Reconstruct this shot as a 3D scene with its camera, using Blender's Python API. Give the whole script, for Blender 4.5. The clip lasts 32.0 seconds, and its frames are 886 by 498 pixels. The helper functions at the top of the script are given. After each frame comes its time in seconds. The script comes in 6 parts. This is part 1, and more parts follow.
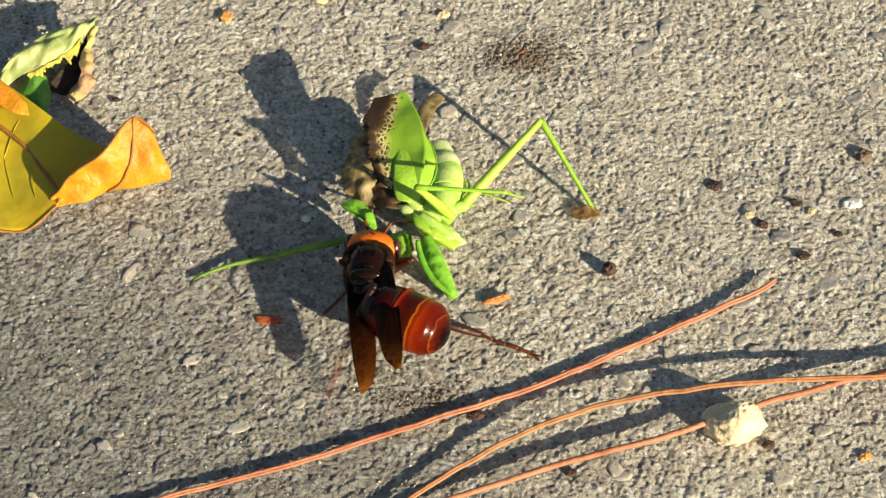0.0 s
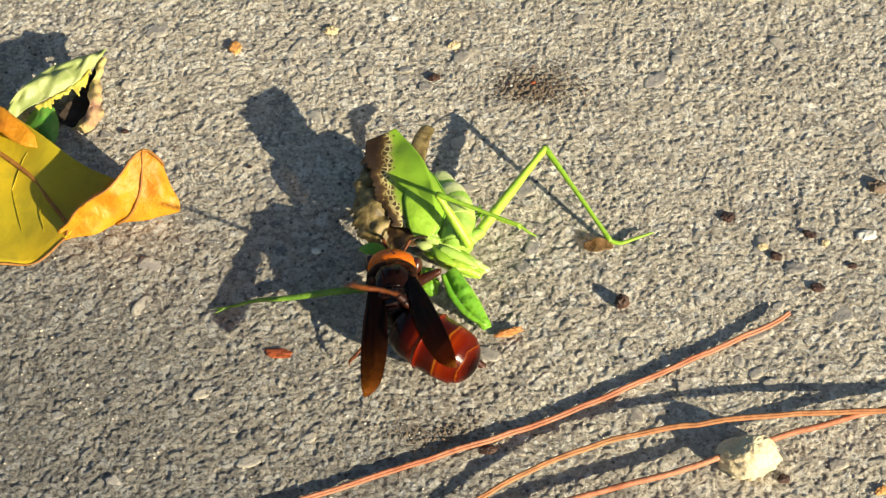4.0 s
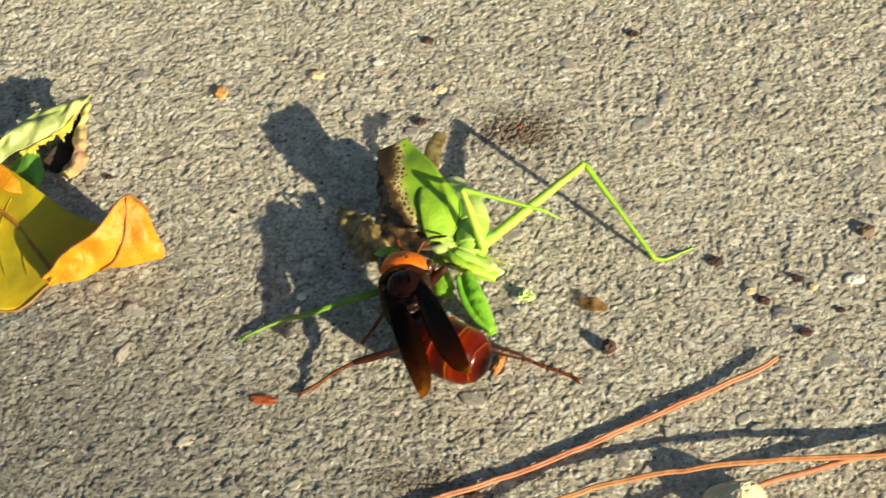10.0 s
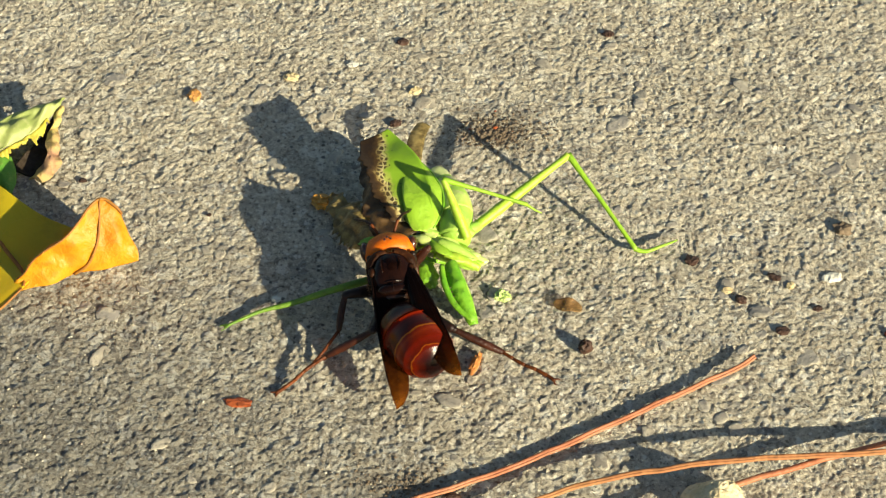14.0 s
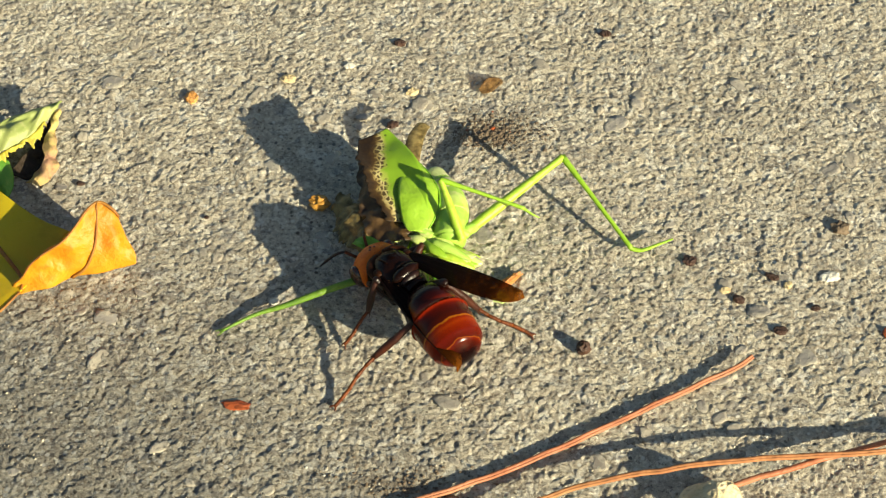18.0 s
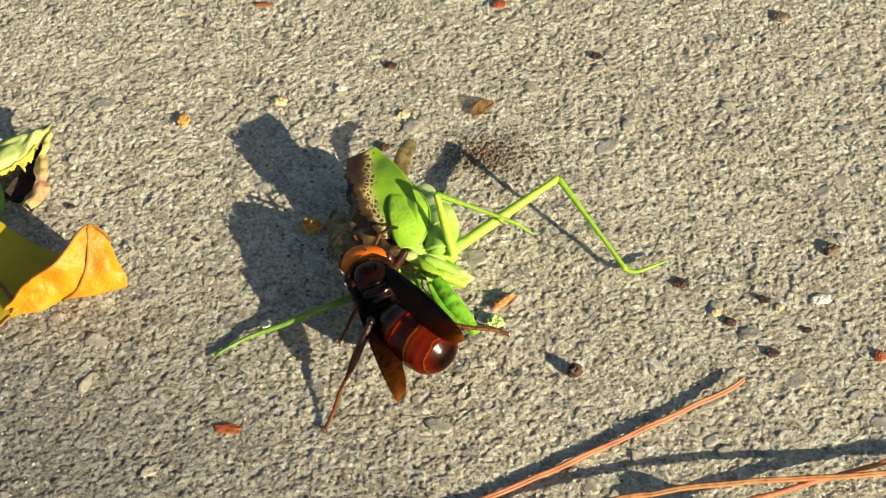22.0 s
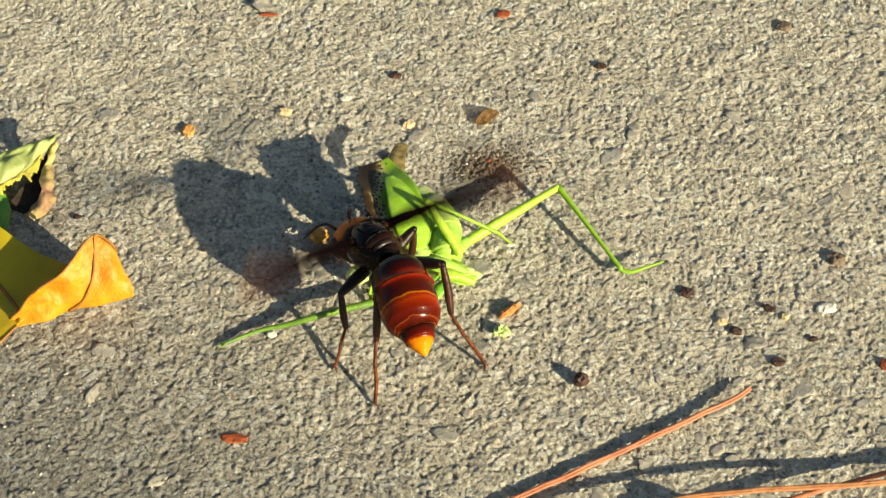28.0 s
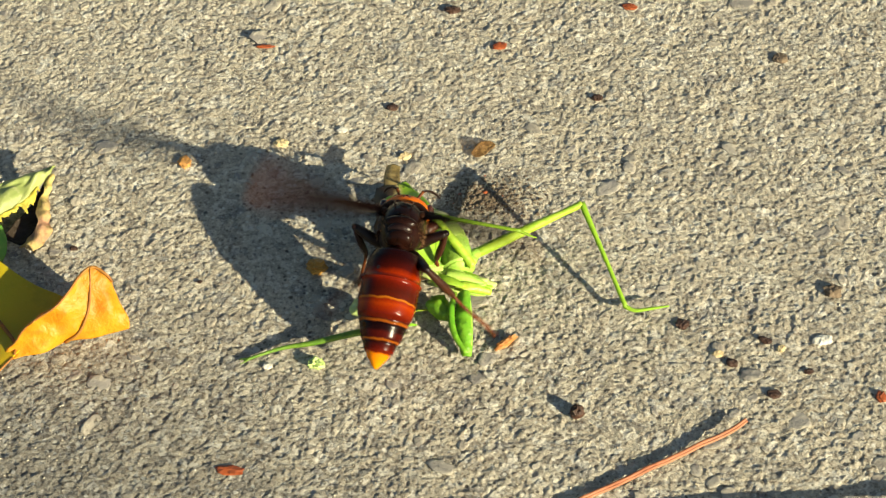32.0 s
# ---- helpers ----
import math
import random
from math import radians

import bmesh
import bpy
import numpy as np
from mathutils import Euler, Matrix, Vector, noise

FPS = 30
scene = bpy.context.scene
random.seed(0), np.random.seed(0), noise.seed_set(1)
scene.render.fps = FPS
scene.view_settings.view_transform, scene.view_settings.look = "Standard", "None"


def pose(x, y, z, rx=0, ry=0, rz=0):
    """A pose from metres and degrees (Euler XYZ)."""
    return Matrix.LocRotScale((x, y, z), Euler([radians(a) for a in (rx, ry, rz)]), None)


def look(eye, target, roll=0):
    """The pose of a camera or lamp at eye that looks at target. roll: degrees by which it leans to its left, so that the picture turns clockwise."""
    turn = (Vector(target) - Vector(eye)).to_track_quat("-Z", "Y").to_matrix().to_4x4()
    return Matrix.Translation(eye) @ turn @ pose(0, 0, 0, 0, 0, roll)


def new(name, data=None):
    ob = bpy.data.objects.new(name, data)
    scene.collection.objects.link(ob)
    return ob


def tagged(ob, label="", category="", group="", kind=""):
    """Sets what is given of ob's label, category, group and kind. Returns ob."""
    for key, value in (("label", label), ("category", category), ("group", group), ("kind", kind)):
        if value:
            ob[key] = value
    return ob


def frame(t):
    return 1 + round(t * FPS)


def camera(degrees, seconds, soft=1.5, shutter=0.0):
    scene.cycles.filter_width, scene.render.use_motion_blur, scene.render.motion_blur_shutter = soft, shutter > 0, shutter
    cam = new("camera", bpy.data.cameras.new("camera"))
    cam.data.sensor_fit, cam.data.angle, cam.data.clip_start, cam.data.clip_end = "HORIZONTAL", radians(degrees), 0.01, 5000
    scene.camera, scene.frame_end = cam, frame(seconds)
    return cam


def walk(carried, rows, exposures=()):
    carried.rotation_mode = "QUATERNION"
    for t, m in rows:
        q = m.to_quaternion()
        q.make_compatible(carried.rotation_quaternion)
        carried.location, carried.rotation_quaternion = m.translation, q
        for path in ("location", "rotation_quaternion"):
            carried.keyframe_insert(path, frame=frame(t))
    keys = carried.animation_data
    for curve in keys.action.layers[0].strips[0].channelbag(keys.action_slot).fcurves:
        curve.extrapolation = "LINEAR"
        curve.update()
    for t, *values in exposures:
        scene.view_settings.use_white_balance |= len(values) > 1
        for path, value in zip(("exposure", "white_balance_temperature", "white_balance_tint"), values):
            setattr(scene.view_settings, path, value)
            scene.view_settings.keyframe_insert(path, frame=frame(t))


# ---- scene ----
import functools

cam = camera(22.0, 32.0, soft=1.2, shutter=0.6)
PATH = [
    (0, (-0.00306, -0.27780, 0.33251), (-0.00420, -0.01723, 0.00311), 0.440),
    (0.5, (-0.00445, -0.27762, 0.33255), (-0.00468, -0.01805, 0.00236), 0.756),
    (1, (-0.00483, -0.27734, 0.33292), (-0.00643, -0.01809, 0.00249), 0.554),
    (1.5, (-0.00455, -0.27743, 0.33250), (-0.00680, -0.01647, 0.00342), 0.384),
    (2, (-0.00442, -0.27689, 0.33323), (-0.00690, -0.01578, 0.00426), 0.255),
    (2.5, (-0.00404, -0.27629, 0.33355), (-0.00663, -0.01519, 0.00459), 0.245),
    (3, (-0.00481, -0.27583, 0.33275), (-0.00586, -0.01371, 0.00459), 0.380),
    (3.5, (-0.00443, -0.27512, 0.33157), (-0.00596, -0.01156, 0.00456), 0.341),
    (5.5, (-0.00500, -0.27555, 0.32866), (-0.00609, -0.00973, 0.00348), -0.057),
    (6, (-0.00395, -0.27506, 0.32856), (-0.00389, -0.00864, 0.00388), -0.111),
    (6.5, (-0.00366, -0.27467, 0.32864), (-0.00162, -0.00605, 0.00577), 0.013),
    (7, (-0.00253, -0.27532, 0.32817), (0.00097, -0.00421, 0.00741), 0.053),
    (7.5, (-0.00115, -0.27343, 0.33053), (0.00382, -0.00011, 0.01166), 0.275),
    (8, (0.00097, -0.27477, 0.32917), (0.00575, -0.00468, 0.00757), 0.163),
    (8.5, (-0.00075, -0.27092, 0.33257), (0.00125, -0.00413, 0.00819), -0.100),
    (9, (0.00066, -0.27347, 0.33044), (0.00005, -0.00374, 0.00851), -0.048),
    (9.5, (-0.00227, -0.27455, 0.32898), (0.00428, 0.00054, 0.01168), 1.395),
    (10, (-0.00179, -0.27347, 0.32899), (-0.00381, -0.00272, 0.00791), 0.064),
    (10.5, (-0.00110, -0.27301, 0.32915), (-0.00692, -0.00581, 0.00516), -0.489),
    (11, (0.00006, -0.26994, 0.33149), (-0.00842, -0.00979, 0.00187), -1.009),
    (11.5, (0.00092, -0.27510, 0.32560), (-0.00262, -0.00460, 0.00433), -0.171),
    (12, (0.00069, -0.27298, 0.32764), (-0.00119, -0.00681, 0.00276), -0.069),
    (12.5, (0.00079, -0.27263, 0.32741), (-0.00059, -0.00694, 0.00213), -0.110),
    (13, (0.00000, -0.27282, 0.32701), (0.00000, -0.00268, 0.00540), 0.007),
    (13.5, (-0.00057, -0.27328, 0.32655), (0.00071, -0.00215, 0.00578), 0.218),
    (14, (-0.00047, -0.27382, 0.32613), (0.00072, -0.00132, 0.00654), 0.186),
    (14.5, (-0.00064, -0.27353, 0.32686), (0.00047, -0.00095, 0.00733), 0.190),
    (16.5, (-0.00009, -0.27358, 0.32669), (-0.00010, -0.00029, 0.00776), -0.136),
    (17, (0.00071, -0.27290, 0.32714), (0.00014, -0.00061, 0.00736), -0.320),
    (17.5, (0.00053, -0.27336, 0.32654), (0.00059, -0.00104, 0.00679), -0.231),
    (18, (0.00057, -0.27269, 0.32701), (0.00118, -0.00106, 0.00667), -0.214),
    (18.5, (0.00203, -0.27250, 0.32674), (0.00275, -0.00055, 0.00667), -0.212),
    (19, (0.00038, -0.27228, 0.32717), (0.00404, -0.00012, 0.00730), 0.239),
    (19.5, (0.00068, -0.27273, 0.32635), (0.00385, 0.00060, 0.00747), 0.147),
    (20, (0.00025, -0.27290, 0.32686), (0.00357, 0.00124, 0.00868), 0.190),
    (20.5, (0.00065, -0.27317, 0.32618), (0.00290, 0.00251, 0.00933), 0.043),
    (21, (0.00104, -0.27286, 0.32676), (0.00272, 0.00269, 0.00979), -0.094),
    (21.5, (0.00030, -0.27303, 0.32664), (0.00263, 0.00241, 0.00958), -0.031),
    (22, (0.00102, -0.27231, 0.32715), (0.00282, 0.00220, 0.00928), -0.078),
    (22.5, (0.00088, -0.27266, 0.32659), (0.00279, 0.00159, 0.00849), -0.097),
    (23, (0.00087, -0.27252, 0.32652), (0.00277, 0.00097, 0.00777), -0.124),
    (23.5, (0.00146, -0.27315, 0.32620), (0.00246, 0.00087, 0.00790), -0.271),
    (24, (-0.00008, -0.27318, 0.32702), (0.00202, 0.00092, 0.00880), -0.049),
    (24.5, (-0.00026, -0.27294, 0.32714), (0.00157, 0.00198, 0.00963), -0.099),
    (25, (0.00088, -0.27233, 0.32733), (0.00148, 0.00244, 0.00968), -0.385),
    (25.5, (0.00057, -0.27300, 0.32637), (0.00158, 0.00241, 0.00928), -0.302),
    (27.5, (-0.00013, -0.27225, 0.32769), (0.00214, 0.00116, 0.00888), -0.096),
    (28, (-0.00136, -0.27261, 0.32763), (0.00169, 0.00317, 0.01087), 0.033),
    (28.5, (-0.00095, -0.27262, 0.32727), (0.00101, 0.00645, 0.01340), -0.151),
    (29, (-0.00121, -0.27283, 0.32759), (0.00062, 0.00808, 0.01536), -0.192),
    (29.5, (-0.00008, -0.27263, 0.32768), (0.00043, 0.00845, 0.01560), -0.428),
    (30, (-0.00031, -0.27278, 0.32764), (0.00012, 0.00822, 0.01549), -0.421),
    (30.5, (-0.00011, -0.27294, 0.32717), (0.00061, 0.00787, 0.01485), -0.384),
    (31, (-0.00010, -0.27245, 0.32759), (0.00147, 0.00706, 0.01411), -0.190),
    (31.5, (-0.00009, -0.27207, 0.32824), (0.00174, 0.00683, 0.01421), -0.177),
    (32, (-0.00030, -0.27240, 0.32795), (0.00250, 0.00750, 0.01483), 0.002),
]
walk(cam, [(t, look(eye, target, roll)) for t, eye, target, roll in PATH],
     [(0, 0.96, 6420, 8), (6.0, 0.96, 6420, 8), (7.0, 0.96, 6700, 3), (32, 0.95, 6780, 1)])

# world, sun
SUN_FROM = Vector((0.75, -0.66, 0.0)).normalized()
SUN_UP = radians(19.4)
world = bpy.data.worlds.new("sky")
scene.world = world
world.use_nodes = True
wn = world.node_tree.nodes
sky = wn.new("ShaderNodeTexSky")
sky.sky_type, sky.sun_disc = "NISHITA", False
sky.sun_elevation = SUN_UP
sky.sun_rotation = math.atan2(SUN_FROM.x, SUN_FROM.y)
world.node_tree.links.new(sky.outputs[0], wn["Background"].inputs[0])
wn["Background"].inputs[1].default_value = 0.058
sun = bpy.data.lights.new("sun", "SUN")
sun.energy, sun.angle, sun.color = 5.0, radians(0.55), (1.0, 0.88, 0.66)
sun_ob = new("sun", sun)
sun_dir = SUN_FROM * math.cos(SUN_UP) + Vector((0, 0, math.sin(SUN_UP)))
sun_ob.matrix_world = look(sun_dir * 3, (0, 0, 0))


# ---- materials ----
def nodes(name):
    m = bpy.data.materials.new(name)
    m.use_nodes = True
    t = m.node_tree
    return m, t, t.nodes["Principled BSDF"]


def ramp(t, fac, stops, mode="LINEAR"):
    r = t.nodes.new("ShaderNodeValToRGB")
    r.color_ramp.interpolation = mode
    e = r.color_ramp.elements
    while len(e) < len(stops):
        e.new(0.5)
    for k, (p, c) in zip(e, stops):
        k.position, k.color = p, (*c, 1)
    t.links.new(fac, r.inputs[0])
    return r.outputs[0]


def coords(t, scale=1.0, kind="Object"):
    tc = t.nodes.new("ShaderNodeTexCoord")
    mp = t.nodes.new("ShaderNodeMapping")
    s = scale if isinstance(scale, tuple) else (scale,) * 3
    mp.inputs["Scale"].default_value = s
    t.links.new(tc.outputs[kind], mp.inputs[0])
    return mp.outputs[0]


def noise_tex(t, vec, scale, detail=4.0, rough=0.55):
    n = t.nodes.new("ShaderNodeTexNoise")
    n.inputs["Scale"].default_value, n.inputs["Detail"].default_value = scale, detail
    n.inputs["Roughness"].default_value = rough
    t.links.new(vec, n.inputs["Vector"])
    return n.outputs["Fac"]


def mixc(t, fac, a, b, mode="MIX"):
    x = t.nodes.new("ShaderNodeMix")
    x.data_type, x.blend_type = "RGBA", mode
    for val, sock in ((fac, x.inputs[0]), (a, x.inputs[6]), (b, x.inputs[7])):
        if isinstance(val, bpy.types.NodeSocket):
            t.links.new(val, sock)
        elif isinstance(val, tuple):
            sock.default_value = (*val, 1)
        else:
            sock.default_value = val
    return x.outputs[2]


def bump(t, p, height, strength, dist):
    b = t.nodes.new("ShaderNodeBump")
    b.inputs["Strength"].default_value, b.inputs["Distance"].default_value = strength, dist
    t.links.new(height, b.inputs["Height"])
    t.links.new(b.outputs[0], p.inputs["Normal"])


def surface(name, a, b, per_mm=1.0, rough=0.5, relief=0.3, fine=None, spec=0.5, trans=0.0, coat=0.0):
    """Two colours mixed by noise of a given size, a second finer noise, fine relief; trans: light through thin tissue."""
    m, t, p = nodes(name)
    v = coords(t, 1000.0 * per_mm)
    big, small = noise_tex(t, v, 0.35, 3), noise_tex(t, v, 2.2, 4, 0.65)
    c = mixc(t, ramp(t, big, [(0.35, (0, 0, 0)), (0.65, (1, 1, 1))]), a, b)
    f = fine or tuple(x * 0.6 for x in a)
    c = mixc(t, ramp(t, small, [(0.52, (0, 0, 0)), (0.75, (0.7, 0.7, 0.7))]), c, f)
    t.links.new(c, p.inputs["Base Color"])
    rr = ramp(t, small, [(0.3, (rough * 0.8,) * 3), (0.7, (min(1, rough * 1.25),) * 3)])
    t.links.new(rr, p.inputs["Roughness"])
    p.inputs["Specular IOR Level"].default_value = spec
    p.inputs["Coat Weight"].default_value = coat
    p.inputs["Coat Roughness"].default_value = 0.15
    if relief:
        bump(t, p, small, relief, 0.0004 / per_mm)
    if trans:
        tr = t.nodes.new("ShaderNodeBsdfTranslucent")
        t.links.new(c, tr.inputs[0])
        mx = t.nodes.new("ShaderNodeMixShader")
        mx.inputs[0].default_value = trans
        t.links.new(p.outputs[0], mx.inputs[1])
        t.links.new(tr.outputs[0], mx.inputs[2])
        t.links.new(mx.outputs[0], t.nodes["Material Output"].inputs[0])
    return m


def banded(name, stops, length, rough=0.36):
    """Colour bands along a body part, pigment and painted shade: stops run from 0 at its front end to 1 at its rear
    end.
    """
    m, t, p = nodes(name)
    tc = t.nodes.new("ShaderNodeTexCoord")
    sep = t.nodes.new("ShaderNodeSeparateXYZ")
    t.links.new(tc.outputs["Object"], sep.inputs[0])
    wob = noise_tex(t, coords(t, 1000.0), 0.45, 3)
    k = t.nodes.new("ShaderNodeMath")
    k.operation = "MULTIPLY_ADD"
    k.inputs[1].default_value = -1000.0 / length
    t.links.new(sep.outputs[1], k.inputs[0])
    w = t.nodes.new("ShaderNodeMath")
    w.operation = "MULTIPLY_ADD"
    w.inputs[1].default_value, w.inputs[2].default_value = 0.06, -0.03
    t.links.new(wob, w.inputs[0])
    t.links.new(w.outputs[0], k.inputs[2])
    c = ramp(t, k.outputs[0], stops)
    small = noise_tex(t, coords(t, 1000.0), 3.0, 4)
    c = mixc(t, ramp(t, small, [(0.5, (0, 0, 0)), (0.8, (0.35, 0.35, 0.35))]), c, (0.012, 0.002, 0.001))
    t.links.new(c, p.inputs["Base Color"])
    p.inputs["Roughness"].default_value = rough
    p.inputs["Specular IOR Level"].default_value = 0.13
    bump(t, p, small, 0.12, 0.0002)
    return m


def concrete():
    m, t, p = nodes("weathered_concrete")
    v = coords(t, 1000.0)
    big = noise_tex(t, v, 0.018, 4)
    mid = noise_tex(t, v, 0.32, 5, 0.7)
    fine = noise_tex(t, v, 1.1, 6, 0.74)
    vor = t.nodes.new("ShaderNodeTexVoronoi")
    vor.inputs["Scale"].default_value = 0.62
    t.links.new(v, vor.inputs["Vector"])
    sep = t.nodes.new("ShaderNodeSeparateColor")
    t.links.new(vor.outputs["Color"], sep.inputs[0])
    base = mixc(t, ramp(t, mid, [(0.36, (0, 0, 0)), (0.62, (1, 1, 1))]), (0.50, 0.435, 0.33), (0.78, 0.71, 0.57))
    base = mixc(t, ramp(t, big, [(0.4, (0, 0, 0)), (0.65, (0.5, 0.5, 0.5))]), base, (0.44, 0.38, 0.275))
    grains = ramp(t, sep.outputs[0], [(0.0, (0.22, 0.205, 0.195)), (0.16, (0.46, 0.40, 0.32)), (0.55, (0.62, 0.55, 0.43)),
                                      (0.80, (0.72, 0.65, 0.52)), (1.0, (0.92, 0.88, 0.78))])
    base = mixc(t, 0.6, base, grains)
    # flush aggregate stones, blue-grey
    v2 = t.nodes.new("ShaderNodeTexVoronoi")
    v2.inputs["Scale"].default_value = 0.19
    t.links.new(v, v2.inputs["Vector"])
    s2 = t.nodes.new("ShaderNodeSeparateColor")
    t.links.new(v2.outputs["Color"], s2.inputs[0])
    some = ramp(t, s2.outputs[1], [(0.50, (0, 0, 0)), (0.58, (1, 1, 1))])
    near = ramp(t, v2.outputs["Distance"], [(0.24, (1, 1, 1)), (0.40, (0, 0, 0))])
    both = mixc(t, 1.0, some, near, "MULTIPLY")
    both = mixc(t, 1.0, both, ramp(t, mid, [(0.38, (0.15,) * 3), (0.6, (0.8,) * 3)]), "MULTIPLY")
    base = mixc(t, both, base, (0.27, 0.26, 0.255))
    base = mixc(t, ramp(t, fine, [(0.52, (0, 0, 0)), (0.64, (0.9,) * 3)]), base, (0.19, 0.15, 0.11))
    base = mixc(t, ramp(t, fine, [(0.36, (0.9,) * 3), (0.46, (0, 0, 0))]), base, (0.90, 0.85, 0.73))
    v3 = t.nodes.new("ShaderNodeTexVoronoi")
    v3.inputs["Scale"].default_value = 0.8
    t.links.new(v, v3.inputs["Vector"])
    s3 = t.nodes.new("ShaderNodeSeparateColor")
    t.links.new(v3.outputs["Color"], s3.inputs[0])
    fleck = mixc(t, 1.0, ramp(t, s3.outputs[2], [(0.90, (0, 0, 0)), (0.93, (0.85,) * 3)]), ramp(t, v3.outputs["Distance"], [(0.26, (1,) * 3), (0.36, (0, 0, 0))]), "MULTIPLY")
    base = mixc(t, fleck, base, (0.80, 0.77, 0.69))
    speck = mixc(t, 1.0, ramp(t, s3.outputs[0], [(0.85, (0, 0, 0)), (0.89, (0.8,) * 3)]), ramp(t, v3.outputs["Distance"], [(0.24, (1,) * 3), (0.34, (0, 0, 0))]), "MULTIPLY")
    base = mixc(t, speck, base, (0.09, 0.075, 0.06))
    # stains with frayed rims, and one painted shade: centre x, y and half sizes in millimetres, fraying, ramp, colour
    tc = t.nodes.new("ShaderNodeTexCoord")
    fray = noise_tex(t, v, 0.5, 6, 0.75)

    def stain_shade_mask(x, y, rx, ry, rough, by, stops):
        mp = t.nodes.new("ShaderNodeMapping")
        mp.inputs["Location"].default_value = (-x / rx, -y / ry, 0)
        mp.inputs["Scale"].default_value = (1000.0 / rx, 1000.0 / ry, 0)
        t.links.new(tc.outputs["Object"], mp.inputs[0])
        ln = t.nodes.new("ShaderNodeVectorMath")
        ln.operation = "LENGTH"
        t.links.new(mp.outputs[0], ln.inputs[0])
        fr = t.nodes.new("ShaderNodeMath")
        fr.operation = "MULTIPLY_ADD"
        fr.inputs[1].default_value = rough
        t.links.new(by, fr.inputs[0])
        t.links.new(ln.outputs["Value"], fr.inputs[2])
        half = t.nodes.new("ShaderNodeMath")
        half.operation = "MULTIPLY"
        half.inputs[1].default_value = 0.5
        t.links.new(fr.outputs[0], half.inputs[0])
        return ramp(t, half.outputs[0], stops)

    # soft blue-grey shading of the view's lower left, painted into the concrete colour
    grey = stain_shade_mask(-130, -104, 136, 106, 0.9, big, [(0.46, (1.0,) * 3), (0.64, (0.72,) * 3), (0.88, (0, 0, 0))])
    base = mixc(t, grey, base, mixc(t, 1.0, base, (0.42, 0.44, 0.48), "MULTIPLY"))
    spot = stain_shade_mask(11, 34.4, 11.0, 7.5, 1.5, fray, [(0.42, (0.6,) * 3), (0.66, (0.3,) * 3), (0.88, (0, 0, 0))])
    base = mixc(t, spot, base, (0.16, 0.135, 0.10))
    spot = stain_shade_mask(-6, -49.5, 13, 4.5, 1.6, fray, [(0.42, (0.6,) * 3), (0.66, (0.25,) * 3), (0.86, (0, 0, 0))])
    base = mixc(t, spot, base, (0.12, 0.085, 0.06))
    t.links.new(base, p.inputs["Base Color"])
    p.inputs["Roughness"].default_value = 0.88
    p.inputs["Specular IOR Level"].default_value = 0.2
    bump(t, p, fine, 1.0, 0.0013)
    return m


def aggregate():
    """Worn stones of the slab, each of its own grey or brown."""
    m, t, p = nodes("aggregate_stone")
    info = t.nodes.new("ShaderNodeObjectInfo")
    c = ramp(t, info.outputs["Random"], [(0.0, (0.22, 0.20, 0.18)), (0.3, (0.30, 0.275, 0.245)), (0.55, (0.42, 0.37, 0.29)), (0.8, (0.27, 0.235, 0.195)), (1.0, (0.48, 0.43, 0.34))])
    v = coords(t, 1000.0)
    n, k = noise_tex(t, v, 1.1, 5, 0.7), noise_tex(t, v, 3.5, 3)
    c = mixc(t, ramp(t, n, [(0.48, (0, 0, 0)), (0.62, (0.8,) * 3)]), c, (0.52, 0.465, 0.36))
    c = mixc(t, ramp(t, k, [(0.58, (0, 0, 0)), (0.72, (0.6,) * 3)]), c, (0.14, 0.12, 0.10))
    t.links.new(c, p.inputs["Base Color"])
    p.inputs["Roughness"].default_value = 0.7
    bump(t, p, n, 0.7, 0.0006)
    return m


def sand():
    m, t, p = nodes("sand_grains")
    geo = t.nodes.new("ShaderNodeNewGeometry")
    c = ramp(t, geo.outputs["Random Per Island"], [(0.0, (0.14, 0.12, 0.10)), (0.22, (0.34, 0.28, 0.20)), (0.5, (0.50, 0.44, 0.33)), (0.8, (0.60, 0.54, 0.42)), (1.0, (0.68, 0.64, 0.54))])
    t.links.new(c, p.inputs["Base Color"])
    p.inputs["Roughness"].default_value = 0.95
    p.inputs["Specular IOR Level"].default_value = 0.1
    return m


AGGREGATE = aggregate()
SAND = sand()
CONCRETE = concrete()
HEAD_ORANGE = surface("hornet_head_orange", (0.58, 0.11, 0.003), (0.70, 0.16, 0.004), 1.2, 0.45, 0.25, (0.34, 0.045, 0.002), spec=0.3)
THORAX_DARK = surface("hornet_thorax_dark", (0.006, 0.0025, 0.0018), (0.016, 0.005, 0.003), 0.5, 0.15, 0.10, (0.003, 0.0015, 0.001), spec=0.14)
COLLAR_BROWN = surface("hornet_collar_brown", (0.020, 0.006, 0.002), (0.06, 0.018, 0.005), 0.7, 0.5, 0.4, (0.010, 0.004, 0.002), spec=0.12)
SHIELD_BROWN = surface("hornet_back_shield", (0.004, 0.0015, 0.001), (0.010, 0.003, 0.0015), 0.4, 0.20, 0.15, (0.002, 0.001, 0.001), spec=0.08)
EYE_DARK = surface("hornet_eye_dark", (0.03, 0.008, 0.004), (0.06, 0.014, 0.006), 1.0, 0.2, 0.05, coat=0.4)
LEG_BROWN = surface("hornet_leg_brown", (0.006, 0.0025, 0.002), (0.016, 0.005, 0.003), 0.8, 0.34, 0.2, (0.005, 0.002, 0.0015), spec=0.3)
